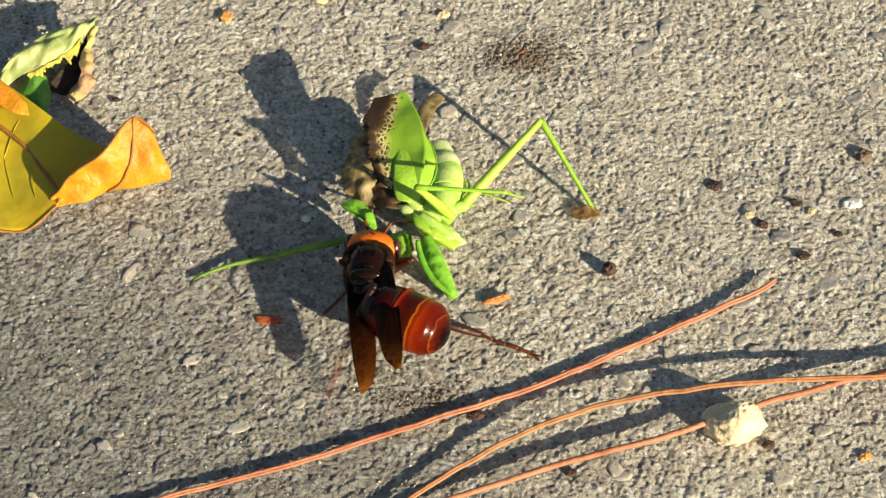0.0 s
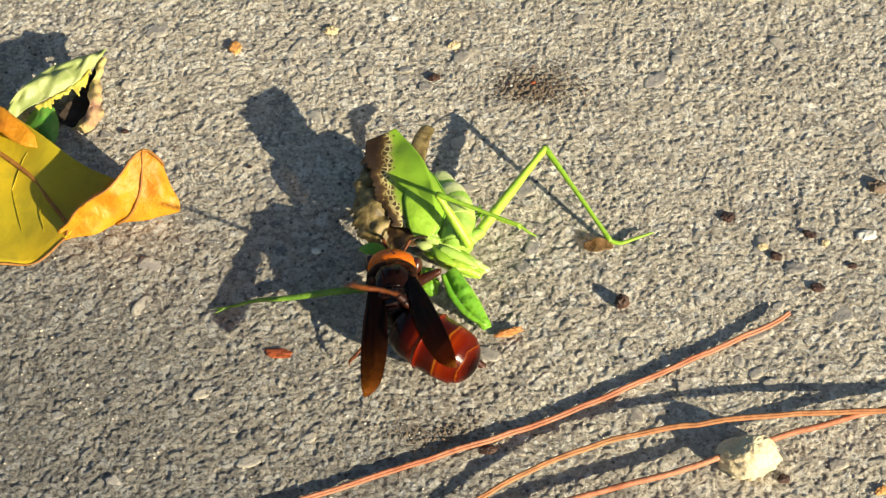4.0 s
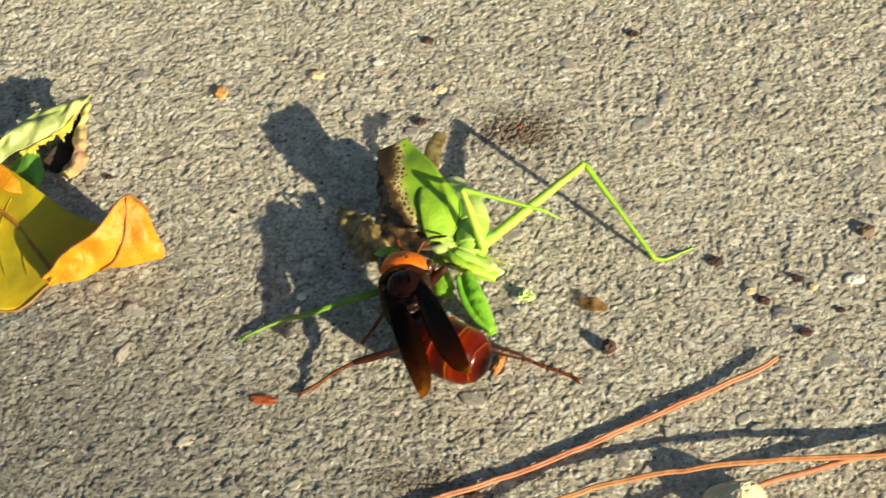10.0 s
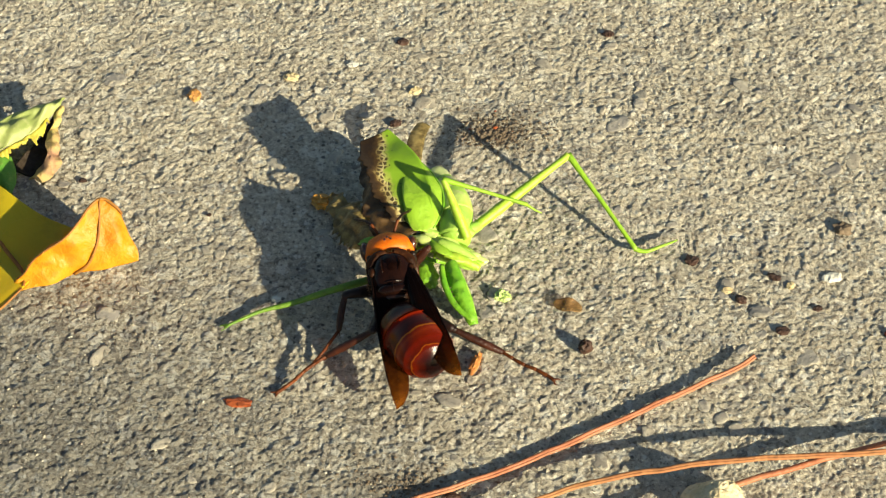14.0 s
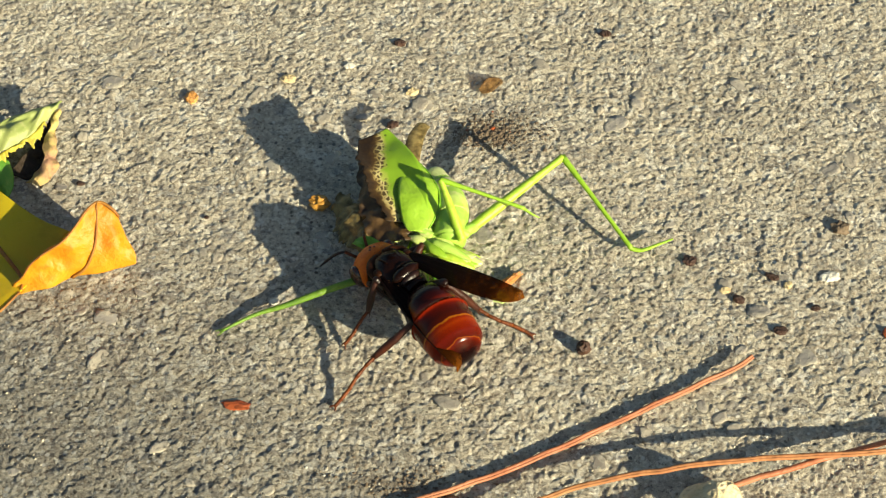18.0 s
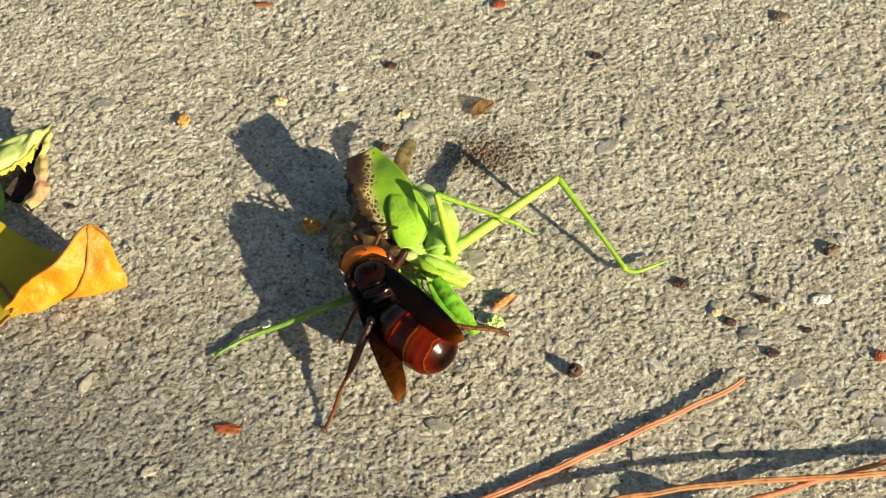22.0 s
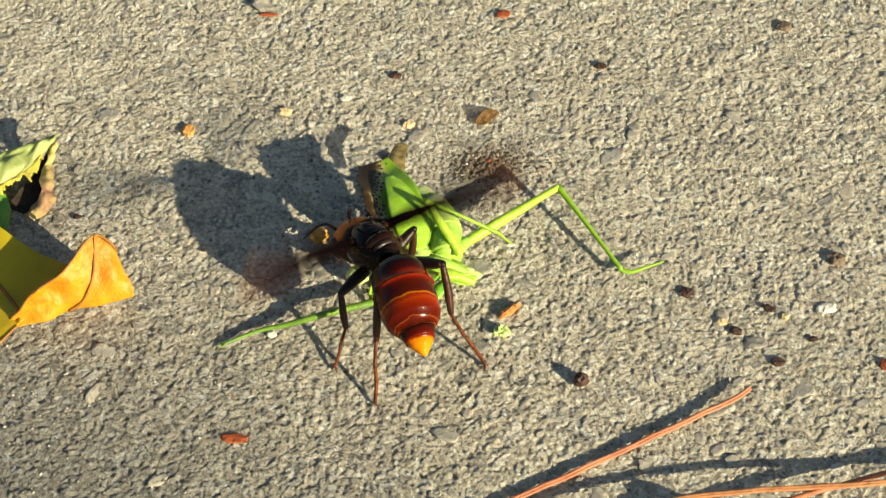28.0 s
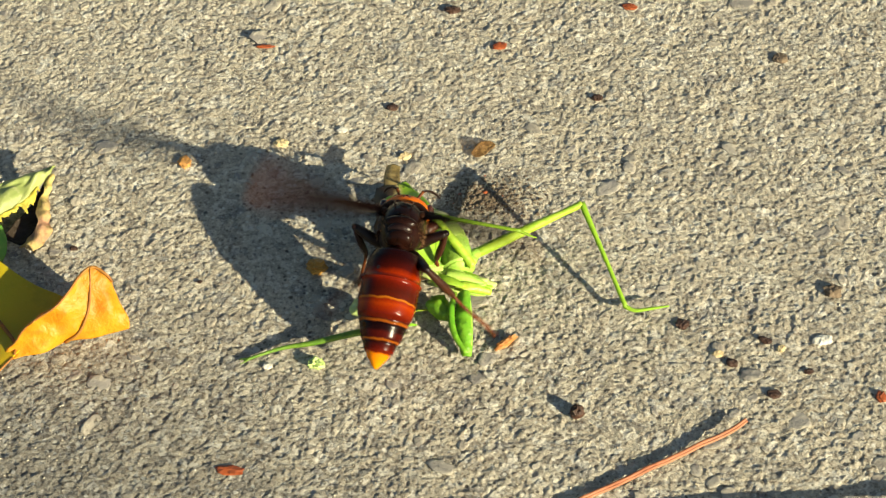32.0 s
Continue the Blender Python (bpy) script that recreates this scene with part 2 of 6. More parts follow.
LEG_RUST = surface("hornet_leg_rust", (0.060, 0.015, 0.004), (0.17, 0.046, 0.011), 0.3, 0.4, 0.3, (0.035, 0.010, 0.004), spec=0.2)
LEG_SHIN = surface("hornet_shin_dark", (0.018, 0.005, 0.003), (0.075, 0.018, 0.006), 0.35, 0.4, 0.3, (0.010, 0.003, 0.002), spec=0.3)
WING_VEIN = surface("hornet_wing_vein", (0.006, 0.002, 0.001), (0.010, 0.003, 0.002), 1.0, 0.5, 0.0, spec=0.1)
HAIR = surface("hornet_hair", (0.11, 0.050, 0.015), (0.20, 0.10, 0.032), 0.8, 0.7, 0.0)
MANDIBLE = surface("hornet_mandible", (0.42, 0.10, 0.012), (0.24, 0.05, 0.01), 1.0, 0.35, 0.1)
# stops up to about 0.3 are shade behind the thorax, put into the colour
ABDOMEN_FRONT = banded("hornet_abdomen_front", [
    (0.0, (0.008, 0.001, 0.001)), (0.20, (0.012, 0.0015, 0.001)), (0.31, (0.04, 0.003, 0.001)), (0.38, (0.23, 0.016, 0.001)), (0.44, (0.14, 0.008, 0.001)), (0.50, (0.075, 0.005, 0.001)),
    (0.58, (0.045, 0.005, 0.0015)), (0.655, (0.060, 0.006, 0.0015)), (0.666, (0.36, 0.10, 0.007)), (0.677, (0.30, 0.08, 0.005)), (0.688, (0.16, 0.010, 0.001)), (0.73, (0.27, 0.027, 0.0015)),
    (0.78, (0.19, 0.014, 0.001)), (0.85, (0.085, 0.005, 0.001)), (0.910, (0.06, 0.005, 0.001)), (0.918, (0.20, 0.045, 0.004)), (0.926, (0.09, 0.006, 0.001)), (0.965, (0.035, 0.003, 0.001)),
    (1.0, (0.005, 0.001, 0.001))], 16.4, 0.19)
ABDOMEN_REAR = banded("hornet_abdomen_rear", [
    (0.0, (0.008, 0.001, 0.001)), (0.10, (0.014, 0.002, 0.001)), (0.20, (0.052, 0.004, 0.0015)), (0.29, (0.040, 0.003, 0.001)), (0.322, (0.24, 0.06, 0.005)), (0.336, (0.20, 0.045, 0.004)), (0.35, (0.005, 0.001, 0.001)),
    (0.44, (0.010, 0.0015, 0.001)), (0.48, (0.050, 0.004, 0.0015)), (0.56, (0.040, 0.003, 0.001)), (0.578, (0.26, 0.065, 0.005)), (0.592, (0.18, 0.040, 0.003)), (0.61, (0.012, 0.002, 0.001)),
    (0.70, (0.065, 0.004, 0.001)), (0.755, (0.12, 0.008, 0.001)), (0.785, (0.66, 0.17, 0.004)), (1.0, (0.78, 0.27, 0.006))], 12.6, 0.21)


def wing_material():
    """Smoky brown membrane, amber and clearer towards the tip."""
    m, t, p = nodes("hornet_wing_membrane")
    tc = t.nodes.new("ShaderNodeTexCoord")
    sep = t.nodes.new("ShaderNodeSeparateXYZ")
    t.links.new(tc.outputs["Object"], sep.inputs[0])
    k = t.nodes.new("ShaderNodeMath")
    k.operation = "MULTIPLY"
    k.inputs[1].default_value = -1000.0 / 27.0
    t.links.new(sep.outputs[1], k.inputs[0])
    n = noise_tex(t, coords(t, (1400.0, 300.0, 1000.0)), 0.8, 4)
    c = ramp(t, k.outputs[0], [(0.0, (0.005, 0.0018, 0.0015)), (0.50, (0.010, 0.003, 0.0015)), (0.76, (0.040, 0.010, 0.002)), (0.90, (0.11, 0.032, 0.004)), (1.0, (0.24, 0.08, 0.008))])
    c = mixc(t, ramp(t, n, [(0.45, (0, 0, 0)), (0.75, (0.4,) * 3)]), c, (0.010, 0.003, 0.0015))
    t.links.new(c, p.inputs["Base Color"])
    p.inputs["Roughness"].default_value = 0.38
    p.inputs["Specular IOR Level"].default_value = 0.10
    bump(t, p, n, 0.15, 0.0003)
    tl = t.nodes.new("ShaderNodeBsdfTranslucent")
    t.links.new(c, tl.inputs[0])
    my = t.nodes.new("ShaderNodeMixShader")
    my.inputs[0].default_value = 0.45
    t.links.new(p.outputs[0], my.inputs[1])
    t.links.new(tl.outputs[0], my.inputs[2])
    tr = t.nodes.new("ShaderNodeBsdfTransparent")
    tr.inputs[0].default_value = (0.70, 0.42, 0.16, 1)
    mx = t.nodes.new("ShaderNodeMixShader")
    o = ramp(t, k.outputs[0], [(0.0, (0.04,) * 3), (0.30, (0.10,) * 3), (0.55, (0.17,) * 3), (0.8, (0.30,) * 3), (1.0, (0.40,) * 3)])
    t.links.new(o, mx.inputs[0])
    t.links.new(my.outputs[0], mx.inputs[1])
    t.links.new(tr.outputs[0], mx.inputs[2])
    t.links.new(mx.outputs[0], t.nodes["Material Output"].inputs[0])
    return m


WING_BROWN = wing_material()
GREEN = surface("mantis_green", (0.31, 0.54, 0.032), (0.38, 0.60, 0.055), 0.5, 0.40, 0.3, (0.22, 0.44, 0.022), trans=0.25)
GREEN_DEEP = surface("mantis_deep_green", (0.14, 0.36, 0.020), (0.24, 0.46, 0.030), 0.5, 0.36, 0.4, (0.08, 0.22, 0.012), trans=0.12)
LEG_OLIVE = surface("mantis_far_leg", (0.09, 0.20, 0.016), (0.17, 0.30, 0.025), 0.5, 0.42, 0.4, (0.11, 0.13, 0.02), trans=0.1)
GREEN_PALE = surface("mantis_pale_green", (0.34, 0.58, 0.07), (0.46, 0.65, 0.12), 0.7, 0.42, 0.35, (0.27, 0.52, 0.07), trans=0.15)
GREEN_YELLOW = surface("mantis_leg_green", (0.32, 0.54, 0.035), (0.46, 0.60, 0.060), 0.5, 0.4, 0.25, (0.20, 0.40, 0.03), trans=0.08)
FLESH = surface("mantis_flesh", (0.46, 0.64, 0.10), (0.68, 0.74, 0.30), 0.55, 0.34, 0.2, (0.36, 0.58, 0.09), trans=0.15)
CLAW_GREEN = surface("mantis_claw_green", (0.14, 0.40, 0.022), (0.26, 0.52, 0.035), 0.42, 0.34, 0.4, (0.035, 0.11, 0.010), trans=0.2)
BELLY = surface("mantis_belly", (0.48, 0.62, 0.17), (0.70, 0.72, 0.38), 0.45, 0.36, 0.2, (0.50, 0.42, 0.18), trans=0.15)
SPINE_DARK = surface("mantis_spine_dark", (0.05, 0.04, 0.015), (0.10, 0.08, 0.03), 1.0, 0.4, 0.2)


def membrane(name, a, b, clear, holes=0.0):
    """Shrivelled thin wing: two browns, see-through; holes: part of it eaten to a lace of veins."""
    m, t, p = nodes(name)
    v = coords(t, 1000.0)
    n = noise_tex(t, v, 0.5, 5, 0.65)
    t.links.new(mixc(t, ramp(t, n, [(0.38, (0, 0, 0)), (0.62, (1, 1, 1))]), a, b), p.inputs["Base Color"])
    p.inputs["Roughness"].default_value = 0.5
    bump(t, p, n, 0.6, 0.0006)
    tr = t.nodes.new("ShaderNodeBsdfTransparent")
    tr.inputs[0].default_value = (0.85, 0.72, 0.5, 1)
    mx = t.nodes.new("ShaderNodeMixShader")
    mx.inputs[0].default_value = clear
    t.links.new(p.outputs[0], mx.inputs[1])
    t.links.new(tr.outputs[0], mx.inputs[2])
    t.links.new(mx.outputs[0], t.nodes["Material Output"].inputs[0])
    return m


BROWN_MEMBRANE = membrane("mantis_brown_membrane", (0.035, 0.018, 0.007), (0.12, 0.066, 0.022), 0.18)
OLIVE_MEMBRANE = membrane("mantis_olive_membrane", (0.10, 0.070, 0.022), (0.34, 0.26, 0.10), 0.3)
FLAKE = membrane("brown_flake", (0.16, 0.085, 0.030), (0.34, 0.20, 0.085), 0.5)


def forewing_material():
    """Green wing with a browned, lacy outer edge; the colour runs across the wing in its own space."""
    m, t, p = nodes("mantis_forewing")
    tc = t.nodes.new("ShaderNodeTexCoord")
    sep = t.nodes.new("ShaderNodeSeparateXYZ")
    t.links.new(tc.outputs["UV"], sep.inputs[0])
    v = coords(t, 1000.0)
    n = noise_tex(t, v, 0.55, 4)
    k = t.nodes.new("ShaderNodeMath")
    k.operation = "MULTIPLY_ADD"
    k.inputs[1].default_value = 0.34
    t.links.new(n, k.inputs[0])
    tip = t.nodes.new("ShaderNodeMapRange")
    for i, val in enumerate((0.62, 1.0, 0.0, 0.42)):
        tip.inputs[i + 1].default_value = val
    t.links.new(sep.outputs[0], tip.inputs[0])
    dry = t.nodes.new("ShaderNodeMath")
    dry.operation = "SUBTRACT"
    t.links.new(sep.outputs[1], dry.inputs[0])
    t.links.new(tip.outputs[0], dry.inputs[1])
    t.links.new(dry.outputs[0], k.inputs[2])
    c = ramp(t, k.outputs[0], [(0.24, (0.030, 0.016, 0.006)), (0.36, (0.085, 0.046, 0.014)), (0.42, (0.34, 0.25, 0.09)), (0.50, (0.60, 0.52, 0.24)), (0.56, (0.38, 0.44, 0.08)), (0.64, (0.25, 0.42, 0.028)), (1.0, (0.28, 0.49, 0.033))])
    vor = t.nodes.new("ShaderNodeTexVoronoi")
    vor.feature = "DISTANCE_TO_EDGE"
    vor.inputs["Scale"].default_value = 1.05
    t.links.new(v, vor.inputs["Vector"])
    cells = ramp(t, vor.outputs["Distance"], [(0.10, (0, 0, 0)), (0.17, (1, 1, 1))])
    zone = ramp(t, k.outputs[0], [(0.30, (0.25,) * 3), (0.42, (0.9,) * 3), (0.53, (0.95,) * 3), (0.58, (0, 0, 0))])
    c = mixc(t, mixc(t, 1.0, cells, zone, "MULTIPLY"), c, (0.055, 0.032, 0.012))
    dots = t.nodes.new("ShaderNodeTexVoronoi")
    dots.inputs["Scale"].default_value = 0.8
    t.links.new(v, dots.inputs["Vector"])
    spots = ramp(t, dots.outputs["Distance"], [(0.16, (1, 1, 1)), (0.24, (0, 0, 0))])
    zone = ramp(t, k.outputs[0], [(0.56, (0, 0, 0)), (0.60, (0.9,) * 3), (0.68, (0.6,) * 3), (0.76, (0, 0, 0))])
    c = mixc(t, mixc(t, 1.0, spots, zone, "MULTIPLY"), c, (0.045, 0.040, 0.012))
    t.links.new(c, p.inputs["Base Color"])
    p.inputs["Roughness"].default_value = 0.42
    bump(t, p, n, 0.25, 0.0004)
    tr = t.nodes.new("ShaderNodeBsdfTranslucent")
    t.links.new(c, tr.inputs[0])
    mx = t.nodes.new("ShaderNodeMixShader")
    mx.inputs[0].default_value = 0.3
    t.links.new(p.outputs[0], mx.inputs[1])
    t.links.new(tr.outputs[0], mx.inputs[2])
    t.links.new(mx.outputs[0], t.nodes["Material Output"].inputs[0])
    return m


FOREWING = forewing_material()
LEAF_YELLOW = surface("leaf_yellow", (0.60, 0.21, 0.005), (0.76, 0.36, 0.018), 0.16, 0.5, 0.3, (0.50, 0.14, 0.005), trans=0.3)
LEAF_OLIVE = surface("leaf_olive", (0.48, 0.41, 0.016), (0.68, 0.45, 0.014), 0.09, 0.45, 0.08, (0.34, 0.28, 0.015), trans=0.2)
LEAF_FRINGE = surface("leaf_fringe_yellow", (0.62, 0.50, 0.05), (0.50, 0.48, 0.08), 0.4, 0.55, 0.4, (0.40, 0.28, 0.05), trans=0.2)
LEAF_RIB = surface("leaf_rib", (0.26, 0.10, 0.015), (0.34, 0.15, 0.02), 0.5, 0.6, 0.3)
LEAF_PALE = surface("leaf_pale_green", (0.40, 0.43, 0.15), (0.22, 0.30, 0.07), 0.22, 0.5, 0.2, (0.56, 0.54, 0.27), trans=0.15)
LEAF_GREEN = surface("leaf_green", (0.10, 0.30, 0.03), (0.17, 0.36, 0.05), 0.3, 0.5, 0.4, (0.30, 0.42, 0.08), trans=0.2)
LEAF_DARK = surface("leaf_dried_dark", (0.012, 0.007, 0.004), (0.030, 0.017, 0.007), 0.4, 0.7, 0.5)
LEAF_CREAM = surface("leaf_cream", (0.66, 0.54, 0.17), (0.40, 0.22, 0.13), 0.55, 0.6, 0.7, (0.24, 0.10, 0.06), trans=0.12)
NEEDLE_RUST = surface("needle_rust", (0.38, 0.13, 0.062), (0.50, 0.22, 0.115), 0.10, 0.55, 0.25, (0.24, 0.065, 0.026), spec=0.3)
NEEDLE_TAN = surface("needle_tan", (0.44, 0.21, 0.085), (0.38, 0.13, 0.055), 0.03, 0.6, 0.2, (0.30, 0.10, 0.045), spec=0.25)
STONE_CREAM = surface("stone_cream", (0.62, 0.50, 0.30), (0.72, 0.62, 0.42), 0.6, 0.9, 1.0, (0.42, 0.33, 0.19), spec=0.2)
CHIP_ORANGE = surface("chip_orange", (0.62, 0.27, 0.06), (0.70, 0.36, 0.11), 0.6, 0.6, 0.4)
CHIP_RUST = surface("chip_rust", (0.44, 0.16, 0.035), (0.52, 0.24, 0.07), 0.6, 0.6, 0.4)
CHIP_RED = surface("chip_red", (0.28, 0.055, 0.014), (0.36, 0.085, 0.02), 0.6, 0.5, 0.4)
CHIP_BEIGE = surface("chip_beige", (0.62, 0.47, 0.24), (0.70, 0.56, 0.32), 0.6, 0.75, 0.5)
CHIP_DARK = surface("chip_dark", (0.035, 0.016, 0.010), (0.075, 0.032, 0.018), 0.8, 0.55, 0.7)
CHIP_PALE = surface("chip_pale", (0.70, 0.66, 0.55), (0.80, 0.76, 0.66), 0.6, 0.7, 0.5)
CHIP_GREEN = surface("chip_green", (0.46, 0.62, 0.18), (0.56, 0.66, 0.26), 0.6, 0.4, 0.5, coat=0.3)
CHIP_AMBER = surface("chip_amber", (0.42, 0.20, 0.03), (0.52, 0.28, 0.05), 0.6, 0.5, 0.4)
DIRT = surface("dirt_dark", (0.13, 0.092, 0.06), (0.20, 0.145, 0.095), 0.8, 0.9, 0.8)


# ---- geometry helpers; lengths in millimetres ----
MM = 0.001


class Geo:
    def __init__(self):
        self.v, self.f, self.m, self.uv = [], [], [], []

    def add(self, verts, faces, slot=0, uvs=None):
        o = len(self.v)
        self.v += [tuple(p) for p in verts]
        self.f += [tuple(i + o for i in f) for f in faces]
        self.m += [slot] * len(faces)
        self.uv += list(uvs) if uvs else [(0.5, 0.5)] * len(verts)
        return self


def part(name, geo, mats, parent=None, label="", smooth=True):
    me = bpy.data.meshes.new(name)
    me.from_pydata([(x * MM, y * MM, z * MM) for x, y, z in geo.v], [], geo.f)
    for m in mats if isinstance(mats, (list, tuple)) else [mats]:
        me.materials.append(m)
    me.polygons.foreach_set("material_index", geo.m)
    me.polygons.foreach_set("use_smooth", [smooth] * len(geo.f))
    lay = me.uv_layers.new(name="uv")
    loops = np.empty(len(me.loops), dtype=np.int32)
    me.loops.foreach_get("vertex_index", loops)
    lay.data.foreach_set("uv", np.array(geo.uv, dtype=np.float32)[loops].ravel())
    me.update()
    ob = new(name, me)
    if parent is not None:
        ob.parent = parent
    if label:
        tagged(ob, label)
    return ob


def catmull(pts, u):
    """A smooth curve through the points, u from 0 to 1."""
    pts = [Vector(p) for p in pts]
    n = len(pts) - 1
    s = min(max(u, 0.0), 1.0) * n
    i = min(int(s), n - 1)
    f = s - i
    a, b, c, d = pts[max(i - 1, 0)], pts[i], pts[i + 1], pts[min(i + 2, n)]
    return 0.5 * (2 * b + (c - a) * f + (2 * a - 5 * b + 4 * c - d) * f * f + (3 * b - a - 3 * c + d) * f ** 3)


def tube(geo, pts, radii, sides=8, steps=None, slot=0, flat=1.0):
    """A closed tube along a smooth curve; radii are spread evenly along it; flat squeezes it in height."""
    steps = steps or 4 * (len(pts) - 1)
    line = [catmull(pts, i / steps) for i in range(steps + 1)]
    verts, faces = [], []
    side = None
    for i, p in enumerate(line):
        d = (line[min(i + 1, steps)] - line[max(i - 1, 0)]).normalized()
        if side is None:
            side = d.cross(Vector((0, 0, 1)))
            side = side if side.length > 0.1 else d.cross(Vector((1, 0, 0)))
        side = (side - d * side.dot(d)).normalized()
        up = side.cross(d)
        s = i / steps * (len(radii) - 1)
        j = min(int(s), len(radii) - 2)
        r = radii[j] + (radii[j + 1] - radii[j]) * (s - j)
        for k in range(sides):
            a = 2 * math.pi * k / sides
            verts.append(p + side * (math.cos(a) * r) + up * (math.sin(a) * r * flat))
    for i in range(steps):
        for k in range(sides):
            a, b = i * sides + k, i * sides + (k + 1) % sides
            faces.append((a, b, b + sides, a + sides))
    faces.append(tuple(range(sides))[::-1])
    faces.append(tuple(steps * sides + k for k in range(sides)))
    return geo.add(verts, faces, slot)


def lathe(geo, rings, sides=24, slot=0, lump=0.0, seed=0):
    """Elliptic rings along y: (y, half width, half height, shift in z)."""
    verts, faces = [], []
    for y, rx, rz, cz in rings:
        for k in range(sides):
            a = 2 * math.pi * k / sides
            q = Vector((math.cos(a) * rx, y, cz + math.sin(a) * rz))
            if lump:
                q *= 1.0 + lump * noise.noise(q * 0.45 + Vector((seed, 0, 0)))
            verts.append(q)
    n = len(rings)
    for i in range(n - 1):
        for k in range(sides):
            a, b = i * sides + k, i * sides + (k + 1) % sides
            faces.append((a, b, b + sides, a + sides))
    faces.append(tuple(range(sides))[::-1])
    faces.append(tuple((n - 1) * sides + k for k in range(sides)))
    return geo.add(verts, faces, slot)


def ball(geo, centre, size, sides=14, rings=9, slot=0, lump=0.0, freq=0.5, seed=0, turn=None):
    """An ellipsoid, lumpy if wanted."""
    verts, faces = [], []
    c = Vector(centre)
    for i in range(rings + 1):
        th = math.pi * (0.02 + 0.96 * i / rings)
        for k in range(sides):
            a = 2 * math.pi * k / sides
            d = Vector((math.sin(th) * math.cos(a), math.sin(th) * math.sin(a), math.cos(th)))
            s = 1.0
            if lump:
                s += lump * noise.noise(d * freq * 3 + Vector((seed * 3.7, seed, 0))) + 0.4 * lump * noise.noise(d * freq * 8 + Vector((seed, 0, 9)))
            q = Vector((d.x * size[0], d.y * size[1], d.z * size[2])) * s
            verts.append(c + (turn @ q if turn else q))
    for i in range(rings):
        for k in range(sides):
            a, b = i * sides + k, i * sides + (k + 1) % sides
            faces.append((a, a + sides, b + sides, b))
    faces.append(tuple(range(sides)))
    faces.append(tuple(rings * sides + k for k in range(sides))[::-1])
    return geo.add(verts, faces, slot)


def sheet(geo, f, nu=24, nv=12, thick=0.15, slot=0):
    """A thin curved sheet f(u, v) with real thickness and a closed rim."""
    top = [[Vector(f(i / nu, j / nv)) for j in range(nv + 1)] for i in range(nu + 1)]
    verts, uvs = [], []
    for s in (0.5, -0.5):
        for i in range(nu + 1):
            for j in range(nv + 1):
                a = top[min(i + 1, nu)][j] - top[max(i - 1, 0)][j]
                b = top[i][min(j + 1, nv)] - top[i][max(j - 1, 0)]
                n = a.cross(b)
                n = n.normalized() if n.length > 1e-9 else Vector((0, 0, 1))
                verts.append(top[i][j] + n * (s * thick))
                uvs.append((i / nu, j / nv))
    w, half = nv + 1, (nu + 1) * (nv + 1)
    faces = []
    for i in range(nu):
        for j in range(nv):
            a = i * w + j
            faces.append((a, a + w, a + w + 1, a + 1))
            faces.append((a + half, a + half + 1, a + half + w + 1, a + half + w))
    rim = [j for j in range(nv)] + [i * w + nv for i in range(nu)] + [nu * w + j for j in range(nv, 0, -1)] + [i * w for i in range(nu, 0, -1)]
    for a, b in zip(rim, rim[1:] + rim[:1]):
        faces.append((a, b, b + half, a + half))
    return geo.add(verts, faces, slot, uvs)


def ribbon(mids, acrosses, width, camber=0.0, ruffle=0.0, freq=0.3, seed=0):
    """f(u, v) for sheet(): a blade along a midline, spread along the across directions; camber lifts its edges."""
    def f(u, v):
        m = catmull(mids, u)
        a = catmull(acrosses, u).normalized()
        d = (catmull(mids, min(u + 0.02, 1)) - catmull(mids, max(u - 0.02, 0))).normalized()
        n = d.cross(a)
        s = 2 * v - 1
        w = width(u)
        q = m + a * (s * w) + n * (camber * w * s * s)
        if ruffle:
            q += n * (ruffle * noise.noise(q * freq + Vector((seed, 0, 0))))
        return q
    return f


def loft(curves, ruffle=0.0, freq=0.3, seed=0, way=(0, 0, 1)):
    """f(u, v) for sheet(): a skin over a few smooth curves, v from the first to the last."""
    def f(u, v):
        q = catmull([catmull(c, u) for c in curves], v)
        if ruffle:
            q = q + Vector(way) * (ruffle * noise.noise(q * freq + Vector((seed, 0, 0))))
        return q
    return f


def oval(full, tip=0.02, power=1.0):
    return lambda u: full * max(tip, math.sin(math.pi * min(0.985, 0.02 + 0.965 * u)) ** power)


# ---- ground: one sheet of exposed-aggregate concrete, finest where the camera looks ----
@functools.lru_cache(None)
def table_of(seed, n):
    rs = np.random.RandomState(seed)
    return [rs.uniform(0, 1, (256, 256)) for _ in range(n)]


def lattice_noise(x, y, cell, seed):
    """Smooth value noise on a square lattice, about -1 to 1."""
    tab = table_of(seed, 1)[0] * 2 - 1
    gx, gy = x / cell, y / cell
    ix, iy = np.floor(gx).astype(int), np.floor(gy).astype(int)
    fx, fy = gx - ix, gy - iy
    fx, fy = fx * fx * (3 - 2 * fx), fy * fy * (3 - 2 * fy)
    a, b = tab[ix % 256, iy % 256], tab[(ix + 1) % 256, iy % 256]
    c, d = tab[ix % 256, (iy + 1) % 256], tab[(ix + 1) % 256, (iy + 1) % 256]
    return (a * (1 - fx) + b * fx) * (1 - fy) + (c * (1 - fx) + d * fx) * fy


